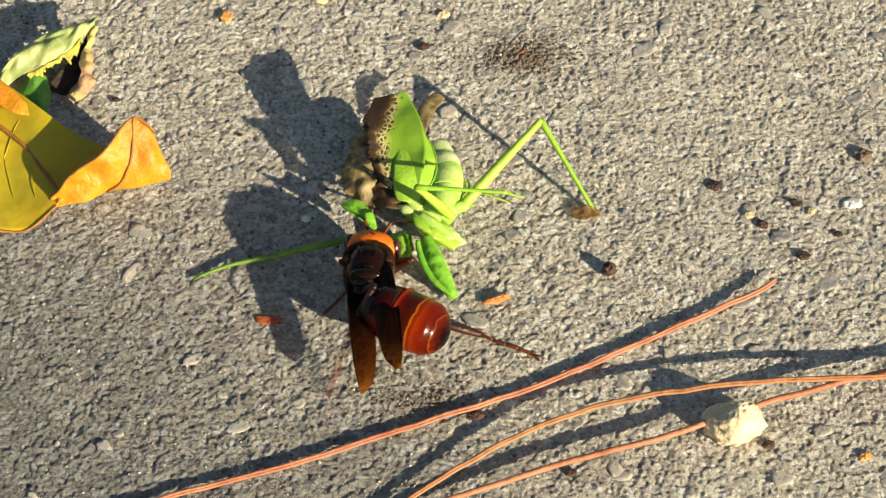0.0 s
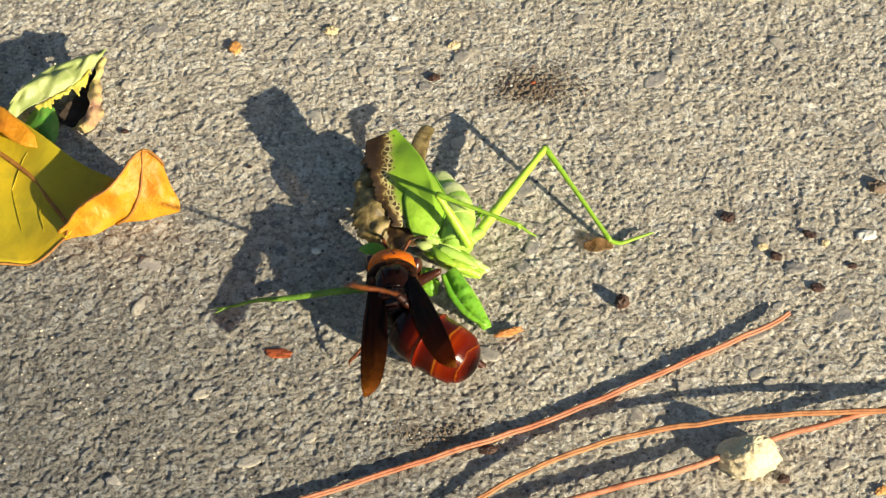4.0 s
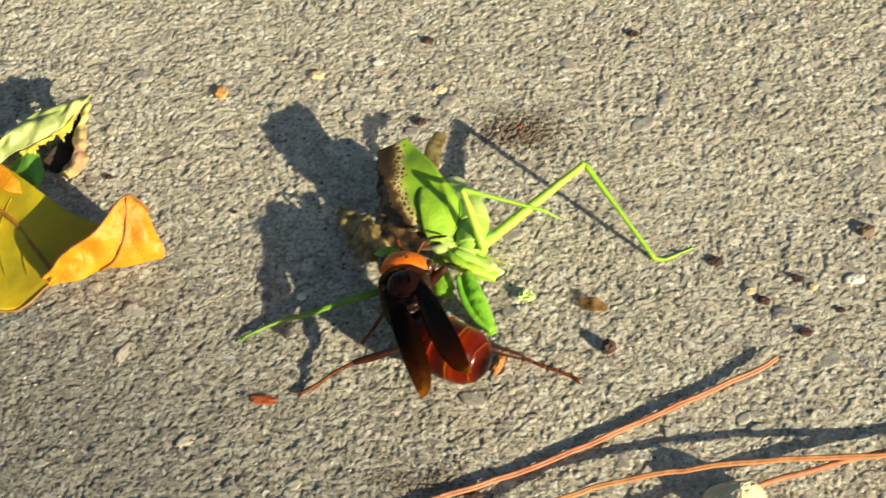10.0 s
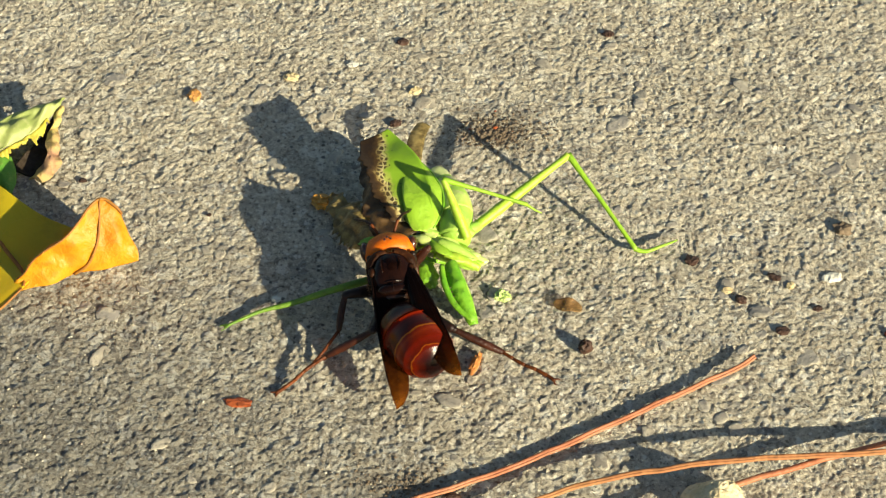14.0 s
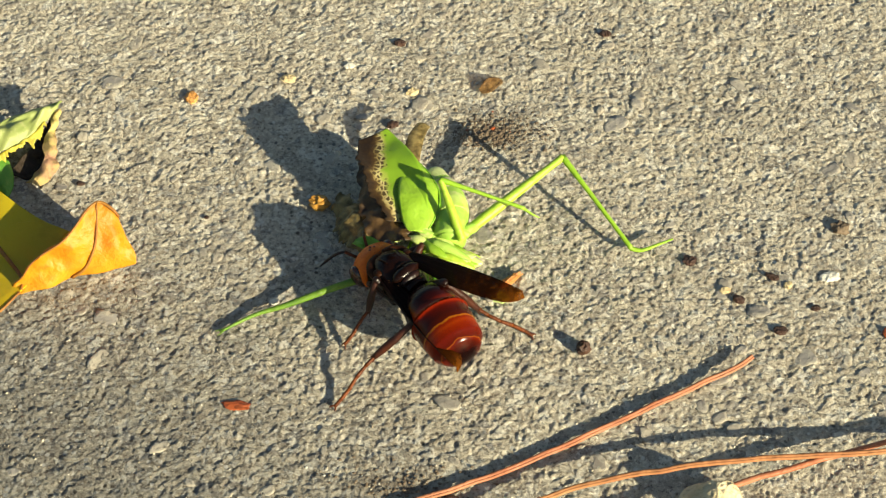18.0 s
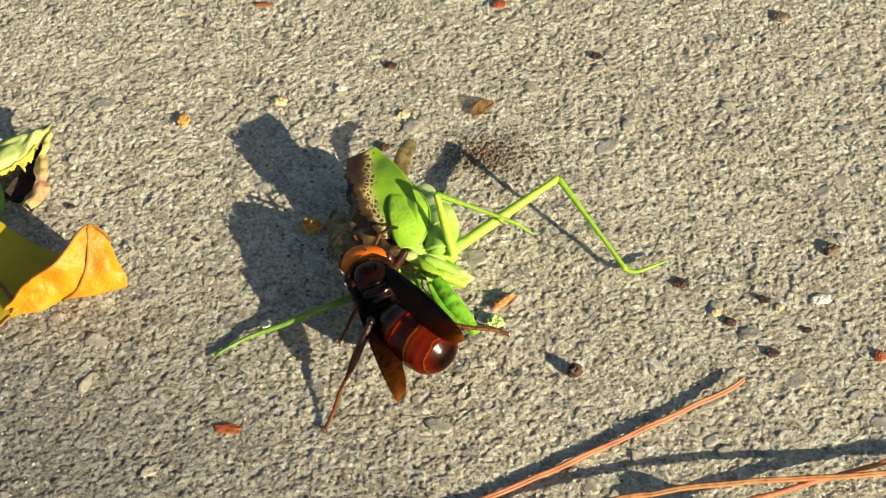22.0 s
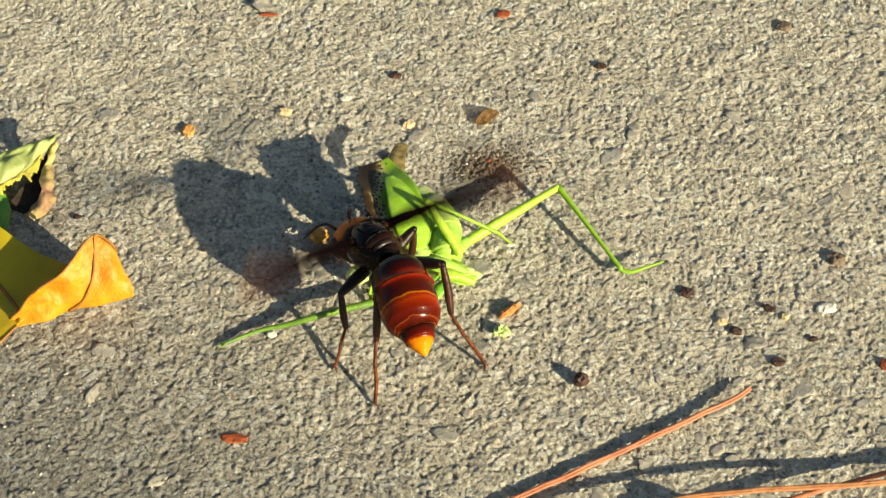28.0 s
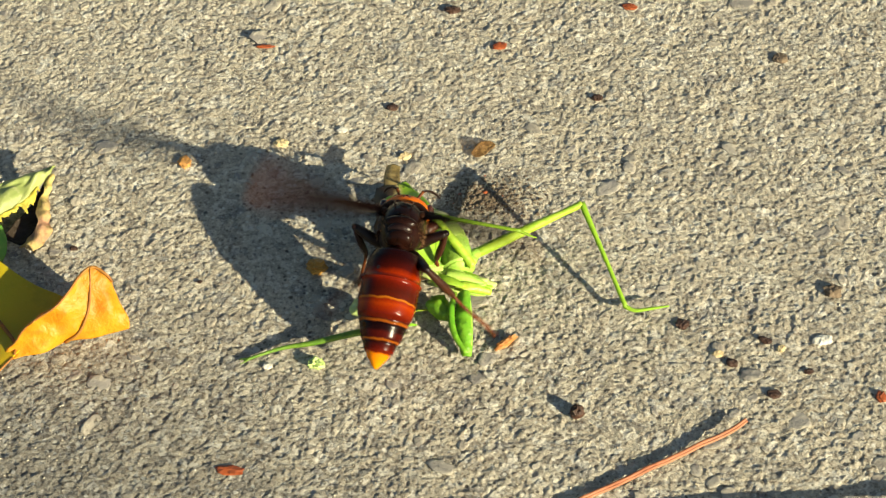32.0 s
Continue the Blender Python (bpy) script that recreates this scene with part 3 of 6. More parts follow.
def grains(x, y, cell, seed):
    """Rounded grains of uneven size and height: the tallest of the neighbouring bumps."""
    px, py, pr, ph = table_of(seed, 4)
    ix, iy = np.floor(x / cell).astype(int), np.floor(y / cell).astype(int)
    best = np.zeros_like(x)
    for dx in (-1, 0, 1):
        for dy in (-1, 0, 1):
            jx, jy = ix + dx, iy + dy
            kx, ky = jx % 256, jy % 256
            cx, cy = (jx + px[kx, ky]) * cell, (jy + py[kx, ky]) * cell
            r = cell * (0.42 + 0.62 * pr[kx, ky])
            d2 = ((x - cx) ** 2 + (y - cy) ** 2) / (r * r)
            best = np.maximum(best, (0.35 + 0.65 * ph[kx, ky]) * np.sqrt(np.maximum(0, 1 - d2)))
    return best


def ground_height(x, y):
    """In millimetres; x, y in millimetres."""
    a = 0.42 * grains(x, y, 1.25, 5) + 0.40 * grains(x + 31, y + 7, 0.78, 6) + 0.20 * grains(x + 11, y + 70, 2.6, 8)
    worn = 0.5 + 0.5 * lattice_noise(x, y, 9.0, 13)
    h = worn * 0.46 * (1 - np.exp(-2.0 * a)) + (1 - worn) * 0.52 * a
    h += 0.09 * lattice_noise(x, y, 4.5, 7) + 0.19 * lattice_noise(x, y, 0.55, 9) + 0.12 * lattice_noise(x, y, 17.0, 10) + 0.12 * lattice_noise(x, y, 1.3, 14)
    pits = np.maximum(0, lattice_noise(x, y, 1.5, 11) - 0.30)
    return 0.80 * (h - 0.45 * pits) - 0.20


def axis(lo, hi, step):
    mid = list(np.arange(lo, hi, step))
    out, d = [], step
    a, b = mid[0], mid[-1]
    left, right = [], []
    while abs(a) < 3.0e5:
        d *= 1.45
        a, b = a - d, b + d
        left.append(a)
        right.append(b)
    return np.array(left[::-1] + mid + right)


def make_ground():
    xs, ys = axis(-104, 106, 0.235), axis(-80, 103, 0.235)
    gx, gy = np.meshgrid(xs, ys, indexing="ij")
    h = ground_height(gx, gy)
    far = np.maximum(np.abs(gx) - 106, np.abs(gy - 10) - 95)
    h = np.where(far > 0, h * np.exp(-np.maximum(far, 0) / 60.0), h)
    nx, ny = len(xs), len(ys)
    co = np.stack([gx, gy, h], -1).reshape(-1, 3) * MM
    i, j = np.meshgrid(np.arange(nx - 1), np.arange(ny - 1), indexing="ij")
    a = (i * ny + j).ravel()
    quads = np.stack([a, a + ny, a + ny + 1, a + 1], -1).astype(np.int32)
    me = bpy.data.meshes.new("ground")
    me.vertices.add(len(co))
    me.vertices.foreach_set("co", co.ravel().astype(np.float32))
    me.loops.add(quads.size)
    me.loops.foreach_set("vertex_index", quads.ravel())
    me.polygons.add(len(quads))
    me.polygons.foreach_set("loop_start", np.arange(0, quads.size, 4, dtype=np.int32))
    me.polygons.foreach_set("use_smooth", np.ones(len(quads), dtype=bool))
    me.update(calc_edges=True)
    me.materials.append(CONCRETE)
    return tagged(new("ground", me), "rough grey weathered concrete with exposed sandy grains", "ground", kind="structure")


ground = make_ground()


def height_at(x, y):
    return float(ground_height(np.array([x], float), np.array([y], float))[0])


# ---- loose things on the ground ----
def lift(ob, x, y, z=0.0, rz=0.0, rx=0.0, ry=0.0):
    ob.matrix_basis = pose(x * MM, y * MM, z * MM, rx, ry, rz)
    return ob


def big_leaf():
    root = lift(new("fallen_leaf"), -73, 2)
    tagged(root, "fallen yellowing leaf with an upturned orange tip", "leaf")
    o = Vector((73, -2, 0))

    def loc(*p):
        return Vector(p) + o

    g = Geo()
    f = loft([[loc(-116, -6, 1.6), loc(-98, -12.5, 0.9), loc(-87, -12.4, 0.7), loc(-81.5, -11.4, 0.7), loc(-77.0, -6.4, 0.8)],
              [loc(-117, 6, 1.4), loc(-100, 3, 1.2), loc(-89, 2.0, 1.0), loc(-81, 0.2, 0.9), loc(-73.5, -1.0, 0.9)],
              [loc(-116, 22, 3.4), loc(-102, 19, 3.6), loc(-89.5, 14.5, 3.4), loc(-80, 7.0, 3.0), loc(-70.5, 4.2, 2.6)],
              [loc(-114, 33, 8.0), loc(-101, 28, 6.6), loc(-90.5, 21.2, 6.0), loc(-78, 11.2, 4.6), loc(-68.8, 6.6, 3.4)]], 0.9, 0.11, 3)
    sheet(g, f, 34, 22, 0.22)
    part("leaf_blade", g, LEAF_OLIVE, root, "yellow and olive green leaf blade")
    g = Geo()
    flap = loft([[loc(-78.6, -6.9, 0.7), loc(-72, -4.5, 0.5), loc(-66.8, -2.3, 0.8), loc(-61, -1.1, 0.7), loc(-56.0, 0.2, 1.5)],
                 [loc(-78.4, -6.1, 1.0), loc(-72.0, -3.9, 2.0), loc(-66.3, -2.2, 3.4), loc(-60.3, -0.6, 3.6), loc(-56.2, 1.4, 3.2)],
                 [loc(-78.2, -5.5, 1.3), loc(-73.3, -3.4, 4.4), loc(-67.2, -1.4, 6.8), loc(-61.0, 2.2, 7.6), loc(-57.4, 3.0, 5.7)],
                 [loc(-77.8, -4.6, 1.6), loc(-74.0, -3.7, 6.8), loc(-67.8, -0.4, 10.4), loc(-62.7, 5.9, 12.6), loc(-58.8, 4.8, 9.6)]], 1.7, 0.26, 8, (0.5, -0.6, 0.4))
    sheet(g, flap, 40, 20, 0.22)
    part("curled_tip", g, LEAF_YELLOW, root, "orange leaf tip curled upwards")
    g = Geo()
    sheet(g, loft([[loc(-100, 27.0, 6.4), loc(-93, 22.2, 6.2), loc(-88.5, 18.6, 5.6), loc(-85.4, 15.6, 5.0)],
                   [loc(-99, 25.0, 8.2), loc(-92, 20.6, 8.0), loc(-87.4, 17.2, 7.2), loc(-84.6, 15.0, 5.6)],
                   [loc(-98, 20.0, 6.9), loc(-91.4, 15.6, 6.3), loc(-87.0, 13.0, 5.6), loc(-84.0, 12.9, 4.9)]], 0.5, 0.3, 3), 20, 10, 0.22)
    part("rolled_edge", g, LEAF_YELLOW, root, "orange rolled leaf edge")
    g = Geo()
    off = Vector((0.2, -0.30, 0.2))
    tube(g, [flap(0.46, 0.02) + off, flap(0.56, 0.3) + off, flap(0.66, 0.66) + off, flap(0.75, 0.99) + off], [0.34, 0.30, 0.24, 0.16], 6, 14)
    part("midrib", g, LEAF_RIB, root, "thin brown midrib")
    g = Geo()
    tube(g, [flap(k / 9, 0.985) + off * 0.6 for k in range(10)], [0.16, 0.2, 0.24, 0.2, 0.26, 0.34, 0.2], 6, 30)
    part("browned_edge", g, LEAF_RIB, root, "browned dry leaf edge")
    g = Geo()
    tube(g, [f(u, v) + Vector((0, 0, 0.08)) for u, v in ((0.05, 0.66), (0.35, 0.62), (0.60, 0.55), (0.75, 0.42), (0.88, 0.25), (0.97, 0.08))], [0.6, 0.52, 0.46, 0.38, 0.30], 6, 24)
    part("midrib", g, LEAF_RIB, root, "thin brown midrib")
    g = Geo()
    tube(g, [f(k / 14, 0.004) + Vector((0, 0, 0.06)) for k in range(15)], [0.16, 0.24, 0.14, 0.28, 0.16, 0.3, 0.2], 6, 40)
    part("browned_rim", g, LEAF_RIB, root, "browned leaf rim")
    for s in (0.2, 0.36, 0.52, 0.68):
        for e in (0.0, 1.0):
            g = Geo()
            tube(g, [f(s, 0.42) + Vector((0, 0, 0.08)), f(s + 0.07, 0.42 + (e - 0.42) * 0.5) + Vector((0, 0, 0.09)), f(s + 0.16, 0.42 + (e - 0.42) * 0.9) + Vector((0, 0, 0.08))], [0.09, 0.07, 0.04], 5, 8)
            part("vein", g, LEAF_OLIVE, root)


def small_leaf():
    root = lift(new("dried_leaf"), -82, 30)
    tagged(root, "small crumpled pale green leaf with a dried brown hollow", "leaf")
    o = Vector((82, -30, 0))

    def loc(*p):
        return Vector(p) + o

    g = Geo()
    skin = loft([[loc(-93.5, 17.5, 1.2), loc(-88.9, 22.6, 3.6), loc(-84.7, 25.6, 4.2), loc(-80.6, 28.0, 4.4), loc(-76.6, 32.6, 4.8), loc(-74.0, 37.2, 5.0)],
                   [loc(-93.0, 19.0, 3.4), loc(-89.6, 25.0, 5.8), loc(-85.4, 28.8, 6.6), loc(-80.6, 31.6, 6.6), loc(-76.6, 35.2, 6.2), loc(-73.8, 38.2, 5.4)],
                   [loc(-92.6, 21.0, 3.0), loc(-88.6, 28.0, 4.6), loc(-85.0, 32.4, 5.4), loc(-80.0, 35.4, 5.4), loc(-76.6, 37.4, 5.2), loc(-73.6, 38.8, 5.0)],
                   [loc(-91.6, 23.0, 0.8), loc(-87.6, 30.5, 1.6), loc(-84.0, 34.6, 2.0), loc(-79.6, 37.2, 2.6), loc(-76.0, 38.6, 3.6), loc(-73.4, 39.2, 4.6)]], 0.8, 0.25, 5, (0.2, -0.3, 0.8))
    sheet(g, lambda u, v: skin(u, v) + Vector((0.1, -0.2, 0.5)) * (1.0 * math.sin(13 * u + 9 * v + 2.6 * noise.noise(Vector((u * 4, v * 3, 1)))) * math.sin(math.pi * v) ** 0.5 + 0.45 * math.sin(29 * u - 8 * v + 3 * noise.noise(Vector((u * 5, v * 5, 7)))) + 0.8 * noise.noise(skin(u, v) * 0.4)), 100, 44, 0.18)
    part("leaf_blade", g, LEAF_PALE, root)
    g = Geo()
    sheet(g, loft([[loc(-87.5, 23.6, 1.8), loc(-87.6, 21.0, 1.4), loc(-85.6, 18.6, 0.8), loc(-82.6, 17.0, 0.5)],
                   [loc(-85.0, 24.8, 3.6), loc(-84.6, 22.0, 3.2), loc(-83.4, 19.4, 2.2), loc(-82.2, 17.2, 1.0)],
                   [loc(-82.6, 25.2, 3.0), loc(-81.4, 22.4, 2.4), loc(-81.2, 19.8, 1.4), loc(-81.8, 17.4, 0.7)]], 0.6, 0.3, 2), 18, 12, 0.22)
    part("leaf_base", g, LEAF_GREEN, root, "fresh green leaf base")
    g = Geo()
    rim = [loc(-86.0, 24.4, 3.9), loc(-83.4, 26.0, 4.4), loc(-80.8, 27.8, 4.6), loc(-78.4, 30.2, 4.8), loc(-76.2, 33.4, 5.0)]

    def teeth(u, v):
        w = u * 3.3 + 0.5 * noise.noise(Vector((u * 6, 2, 5)))
        tooth = 0.15 + 0.75 * (1 - abs(2 * (w - math.floor(w)) - 1)) ** 0.8 * (0.6 + 0.5 * math.sin(4 * math.floor(w))) + 0.3 * noise.noise(Vector((u * 30, 1, 2)))
        return catmull(rim, u) + Vector((1.3, -2.1, -1.4 * v)) * (v * tooth) + Vector((0, 0, 0.4 * noise.noise(Vector((u * 9, v * 2, 3)))))

    sheet(g, teeth, 60, 6, 0.2)
    part("torn_fringe", g, LEAF_FRINGE, root, "yellow torn leaf fringe")
    g = Geo()
    sheet(g, loft([[loc(-82.6, 23.6, 0.9), loc(-80.6, 26.8, 1.6), loc(-77.6, 31.0, 2.4), loc(-74.8, 36.6, 4.2)],
                   [loc(-80.2, 22.8, 0.3), loc(-78.4, 25.6, 0.4), loc(-76.4, 29.6, 1.0), loc(-74.5, 36.0, 3.6)],
                   [loc(-77.6, 22.0, 0.6), loc(-75.4, 25.2, 1.6), loc(-74.6, 30.4, 2.4), loc(-74.2, 36.4, 3.8)]], 0.7, 0.5, 9), 20, 12, 0.22)
    part("dried_hollow", g, LEAF_DARK, root, "dark brown dried inner side")
    g = Geo()
    sheet(g, loft([[loc(-79.0, 21.4, 0.5), loc(-76.4, 24.4, 2.6), loc(-76.0, 30.0, 3.6), loc(-74.8, 36.6, 4.4)],
                   [loc(-78.0, 20.6, 1.6), loc(-74.4, 23.4, 3.2), loc(-74.6, 29.6, 4.2), loc(-74.1, 36.9, 4.8)],
                   [loc(-76.6, 20.2, 0.7), loc(-73.2, 23.0, 1.6), loc(-73.9, 29.6, 3.2), loc(-73.6, 37.2, 4.5)]], 1.8, 0.45, 4, (0.6, -0.4, 0.5)), 40, 14, 0.2)
    part("curled_edge", g, LEAF_CREAM, root, "cream dried curled edge")


def needle(label, strands, mat, name="pine_needle"):
    """A needle bundle: strands are lists of points; each strand is a part."""
    root = lift(new(name), strands[0][0], strands[0][1])
    tagged(root, label, "pine needle", "pine needles on the concrete")
    o = Vector((strands[0][0], strands[0][1], 0))
    for pts, r in strands[1:]:
        g = Geo()
        line = [Vector(p) - o for p in pts]
        fine = []
        for k in range(6 * (len(line) - 1) + 1):
            q = catmull(line, k / (6 * (len(line) - 1)))
            fine.append(q + Vector((0, 0.30 * noise.noise((q + o) * 0.22), 0.12 * noise.noise((q + o) * 0.3 + Vector((9, 0, 0))))))
        tube(g, fine, r, 7, 90, flat=0.8)
        part("strand", g, mat, root)


def shifted(pts, dx, dy, dz):
    return [(x + dx, y + dy, z + dz) for x, y, z in pts]


big_leaf()
small_leaf()
NA = [(56.7, -22.4, 1.8), (53.2, -24.9, 1.5), (48, -27.4, 1.1), (38, -32.8, 1.0), (26.5, -38.9, 0.9), (14.5, -45.0, 0.9), (2.2, -50.3, 0.9), (-14, -56.7, 1.0), (-31, -63.5, 1.0), (-52, -70.3, 1.0), (-72, -76.8, 0.9)]
needle("reddish brown dry pine needle bundle lying on concrete", [NA[0], (NA, [0.30, 0.38, 0.40, 0.40, 0.38, 0.34]), (shifted(NA, 0.2, -0.36, -0.10), [0.26, 0.34, 0.36, 0.36, 0.34, 0.30])], NEEDLE_RUST)
NB = [(104, -40.5, 2.0), (90, -43.4, 3.4), (74, -45.4, 4.2), (60, -46.4, 4.5), (46, -47.7, 4.4), (30, -50.3, 3.9), (14, -55.4, 3.1), (0, -63.4, 2.2), (-11, -71.4, 1.6), (-22, -80, 0.9)]
needle("orange brown dry pine needle pair lying on concrete", [NB[0], (NB, [0.38, 0.40, 0.40, 0.40, 0.36, 0.3]), (shifted(NB, 0.1, -0.36, -0.05), [0.32, 0.36, 0.36, 0.36, 0.32, 0.3])], NEEDLE_TAN)
NC = [(100, -34.0, 1.2), (88, -38.4, 2.0), (74.5, -43.4, 2.8), (58, -48.9, 3.2), (47, -52.8, 3.0), (36, -57.2, 2.6), (18, -63.0, 2.4), (-4, -71.1, 1.8), (-20, -78, 0.9)]
needle("reddish tan dry pine needle lying on concrete", [NC[0], (NC, [0.45, 0.54, 0.60, 0.60, 0.58, 0.52])], NEEDLE_RUST)


def stone():
    g = Geo()
    ball(g, (0, 0, 0), (5.6, 4.1, 3.9), 72, 46, 0, 0.25, 1.05, 4)
    flats = [(Vector(d).normalized(), r) for d, r in (((-0.5, 0.3, 0.9), 3.1), ((0.6, -0.5, 0.7), 3.2), ((-0.8, -0.6, 0.3), 3.6), ((0.9, 0.3, 0.4), 4.2), ((0.1, 0.9, 0.5), 3.0), ((0.3, -0.95, 0.1), 3.1))]
    for i, p in enumerate(g.v):
        q = Vector(p)
        for d, r in flats:
            q -= d * (0.62 * max(0.0, q.dot(d) - r))
        g.v[i] = tuple(q)
    ob = part("pebble", g, STONE_CREAM)
    lift(ob, 47.0, -54.4, 2.7, 12)
    tagged(ob, "small cream coloured lumpy stone lying on concrete", "stone")


stone()


def chip(name, label, mat, x, y, sx, sy, sz, rz=0.0, seed=1, tilt=0.0, category="debris", lump=0.45):
    g = Geo()
    sz = sz if sz > 1.4 else sz * 0.62
    ball(g, (0, 0, 0), (sx, sy, sz), 13, 8, 0, lump, 1.0, seed)
    ob = part(name, g, mat, smooth=False)
    lift(ob, x, y, max(0.25, sz * 0.6) + max(0.0, height_at(x, y)) * 0.5, rz, tilt)
    return tagged(ob, label, category)


chip("bark_chip", "small orange bark chip on concrete", CHIP_ORANGE, -48.7, 44.2, 1.3, 1.6, 0.9, 20, 1)
chip("grit", "small beige grain of grit on concrete", CHIP_BEIGE, -29.6, 49.4, 1.5, 1.1, 0.8, 10, 2)
chip("grit", "small beige grain of grit on concrete", CHIP_BEIGE, -4.8, 45.6, 1.2, 1.0, 0.7, 40, 3)
chip("seed", "small dark brown seed on concrete", CHIP_DARK, -8.6, 36.6, 1.2, 0.9, 0.8, 15, 4, category="seed")
chip("bark_chip", "flat red brown bark chip on concrete", CHIP_RED, -35.7, -31.8, 2.4, 1.1, 0.6, -8, 5)
chip("grit", "white grain of grit on concrete", CHIP_PALE, -30.0, -8.2, 0.9, 0.7, 0.6, 0, 6)
chip("seed", "round dark red brown seed standing on concrete", CHIP_DARK, 26.6, -19.8, 1.35, 1.2, 1.5, 30, 7, category="seed")
chip("grit", "flat pale grain of grit on concrete", CHIP_PALE, 73.0, -2.9, 2.0, 1.2, 0.6, 5, 8)
chip("seed", "small dark brown seed on concrete", CHIP_DARK, 62.6, -15.6, 1.3, 1.0, 0.8, -25, 9, category="seed")
chip("seed", "small dark brown seed on concrete", CHIP_DARK, 55.6, -8.2, 1.2, 0.9, 0.9, -30, 10, category="seed")
chip("grit", "small beige grain of grit on concrete", CHIP_BEIGE, 53.3, -6.0, 1.0, 0.8, 0.6, 0, 11)
chip("grit", "small beige grain of grit on concrete", CHIP_BEIGE, 65.1, -4.9, 1.0, 0.8, 0.6, 50, 12)
chip("seed", "small black seed on concrete", CHIP_DARK, 62.4, -2.8, 1.4, 0.7, 0.7, -30, 13, category="seed")
chip("clod", "small dark crumb of earth on concrete", DIRT, 76.5, 9.0, 1.7, 1.5, 1.2, 20, 14, lump=0.7)
chip("clod", "small reddish crumb of earth on concrete", CHIP_DARK, 47.2, 1.2, 1.2, 1.2, 0.6, 0, 15, lump=0.7)
chip("bark_chip", "small orange bark chip on concrete", CHIP_ORANGE, 69.6, -59.8, 1.2, 0.8, 0.6, 30, 16)
chip("seed", "small dark brown seed beside a stone", CHIP_DARK, 53.0, -57.6, 1.1, 0.9, 0.8, 0, 17, category="seed")
chip("seed", "small dark red seed under a pine needle", CHIP_DARK, 2.0, -52.2, 1.6, 0.9, 0.8, 10, 18, category="seed")
chip("seed", "small dark seed on concrete", CHIP_DARK, 18.4, -63.8, 0.9, 0.8, 0.6, 0, 19, category="seed")
chip("bark_chip", "small red bark chip on concrete", CHIP_RED, 15.1, 77.4, 1.5, 1.0, 0.7, 10, 20)
chip("bark_chip", "small red bark chip on concrete", CHIP_RED, 43.2, 89.4, 1.6, 1.0, 0.7, -10, 21)
chip("seed", "small dark seed on concrete", CHIP_DARK, -7.3, 59.4, 1.3, 0.9, 0.8, 0, 22, category="seed")
chip("seed", "small dark seed on concrete", CHIP_DARK, 34.6, 61.8, 1.2, 0.9, 0.8, 0, 23, category="seed")
chip("seed", "small dark seed on concrete", CHIP_DARK, 5.4, 88.8, 1.7, 1.1, 0.9, 0, 24, category="seed")
chip("bark_chip", "thin pinkish bark splinter on concrete", CHIP_RED, -34.0, 77.8, 1.9, 0.5, 0.5, 0, 25)
chip("grit", "grey pebble set in concrete", DIRT, 73.4, 73.0, 1.6, 1.5, 0.8, 0, 26)
chip("bark_chip", "small red brown bark chip on concrete", CHIP_RED, 82.2, -16.4, 1.0, 1.2, 0.8, 0, 27)
chip("seed", "small dark seed on concrete", CHIP_DARK, 69.6, -10.4, 0.9, 0.7, 0.6, 0, 28, category="seed")
chip("grit", "white grain of grit on concrete", CHIP_PALE, -17.4, 53.0, 1.2, 0.8, 0.6, 0, 29)
chip("grit", "tiny red grain on concrete", CHIP_DARK, -43.8, 12.6, 0.5, 0.4, 0.3, 0, 30)
chip("bark_chip", "tiny dark red bark chip on concrete", CHIP_DARK, -68.6, 21.4, 0.8, 0.6, 0.4, 0, 31)


def stain():
    """A crumbly patch of dark dirt: many tiny crumbs in an uneven oval."""
    rs = random.Random(12)
    g = Geo()
    for _ in range(2300):
        a, r = rs.uniform(0, 6.283), abs(rs.gauss(0, 0.60))
        x, y = 10.8 + 9.4 * r * math.cos(a), 34.2 + 5.0 * r * math.sin(a)
        s = 0.06 + 0.24 * rs.random() ** 4
        ball(g, (x, y, height_at(x, y) + s * 0.1), (s * rs.uniform(0.8, 2.2), s * rs.uniform(0.8, 2.2), s * 0.4), 5, 3, 1 if rs.random() < 0.012 else 0, 0.3, 0.6, rs.random() * 9)
    ob = part("dirt_patch", g, [DIRT, CHIP_RED])
    tagged(ob, "dark crumbly dirt patch stuck to the concrete", "dirt", kind="stuff")
    g = Geo()
    for _ in range(160):
        x, y = -4 + rs.gauss(0, 6), -49 + rs.gauss(0, 2.4)
        s = rs.uniform(0.10, 0.30)
        ball(g, (x, y, height_at(x, y) + s * 0.25), (s * 1.3, s, s * 0.6), 6, 4, 0, 0.3, 0.6, rs.random() * 9)
    ob = part("dirt_patch", g, [DIRT])
    tagged(ob, "faint dark dirt crumbs beside the pine needle", "dirt", kind="stuff")


stain()


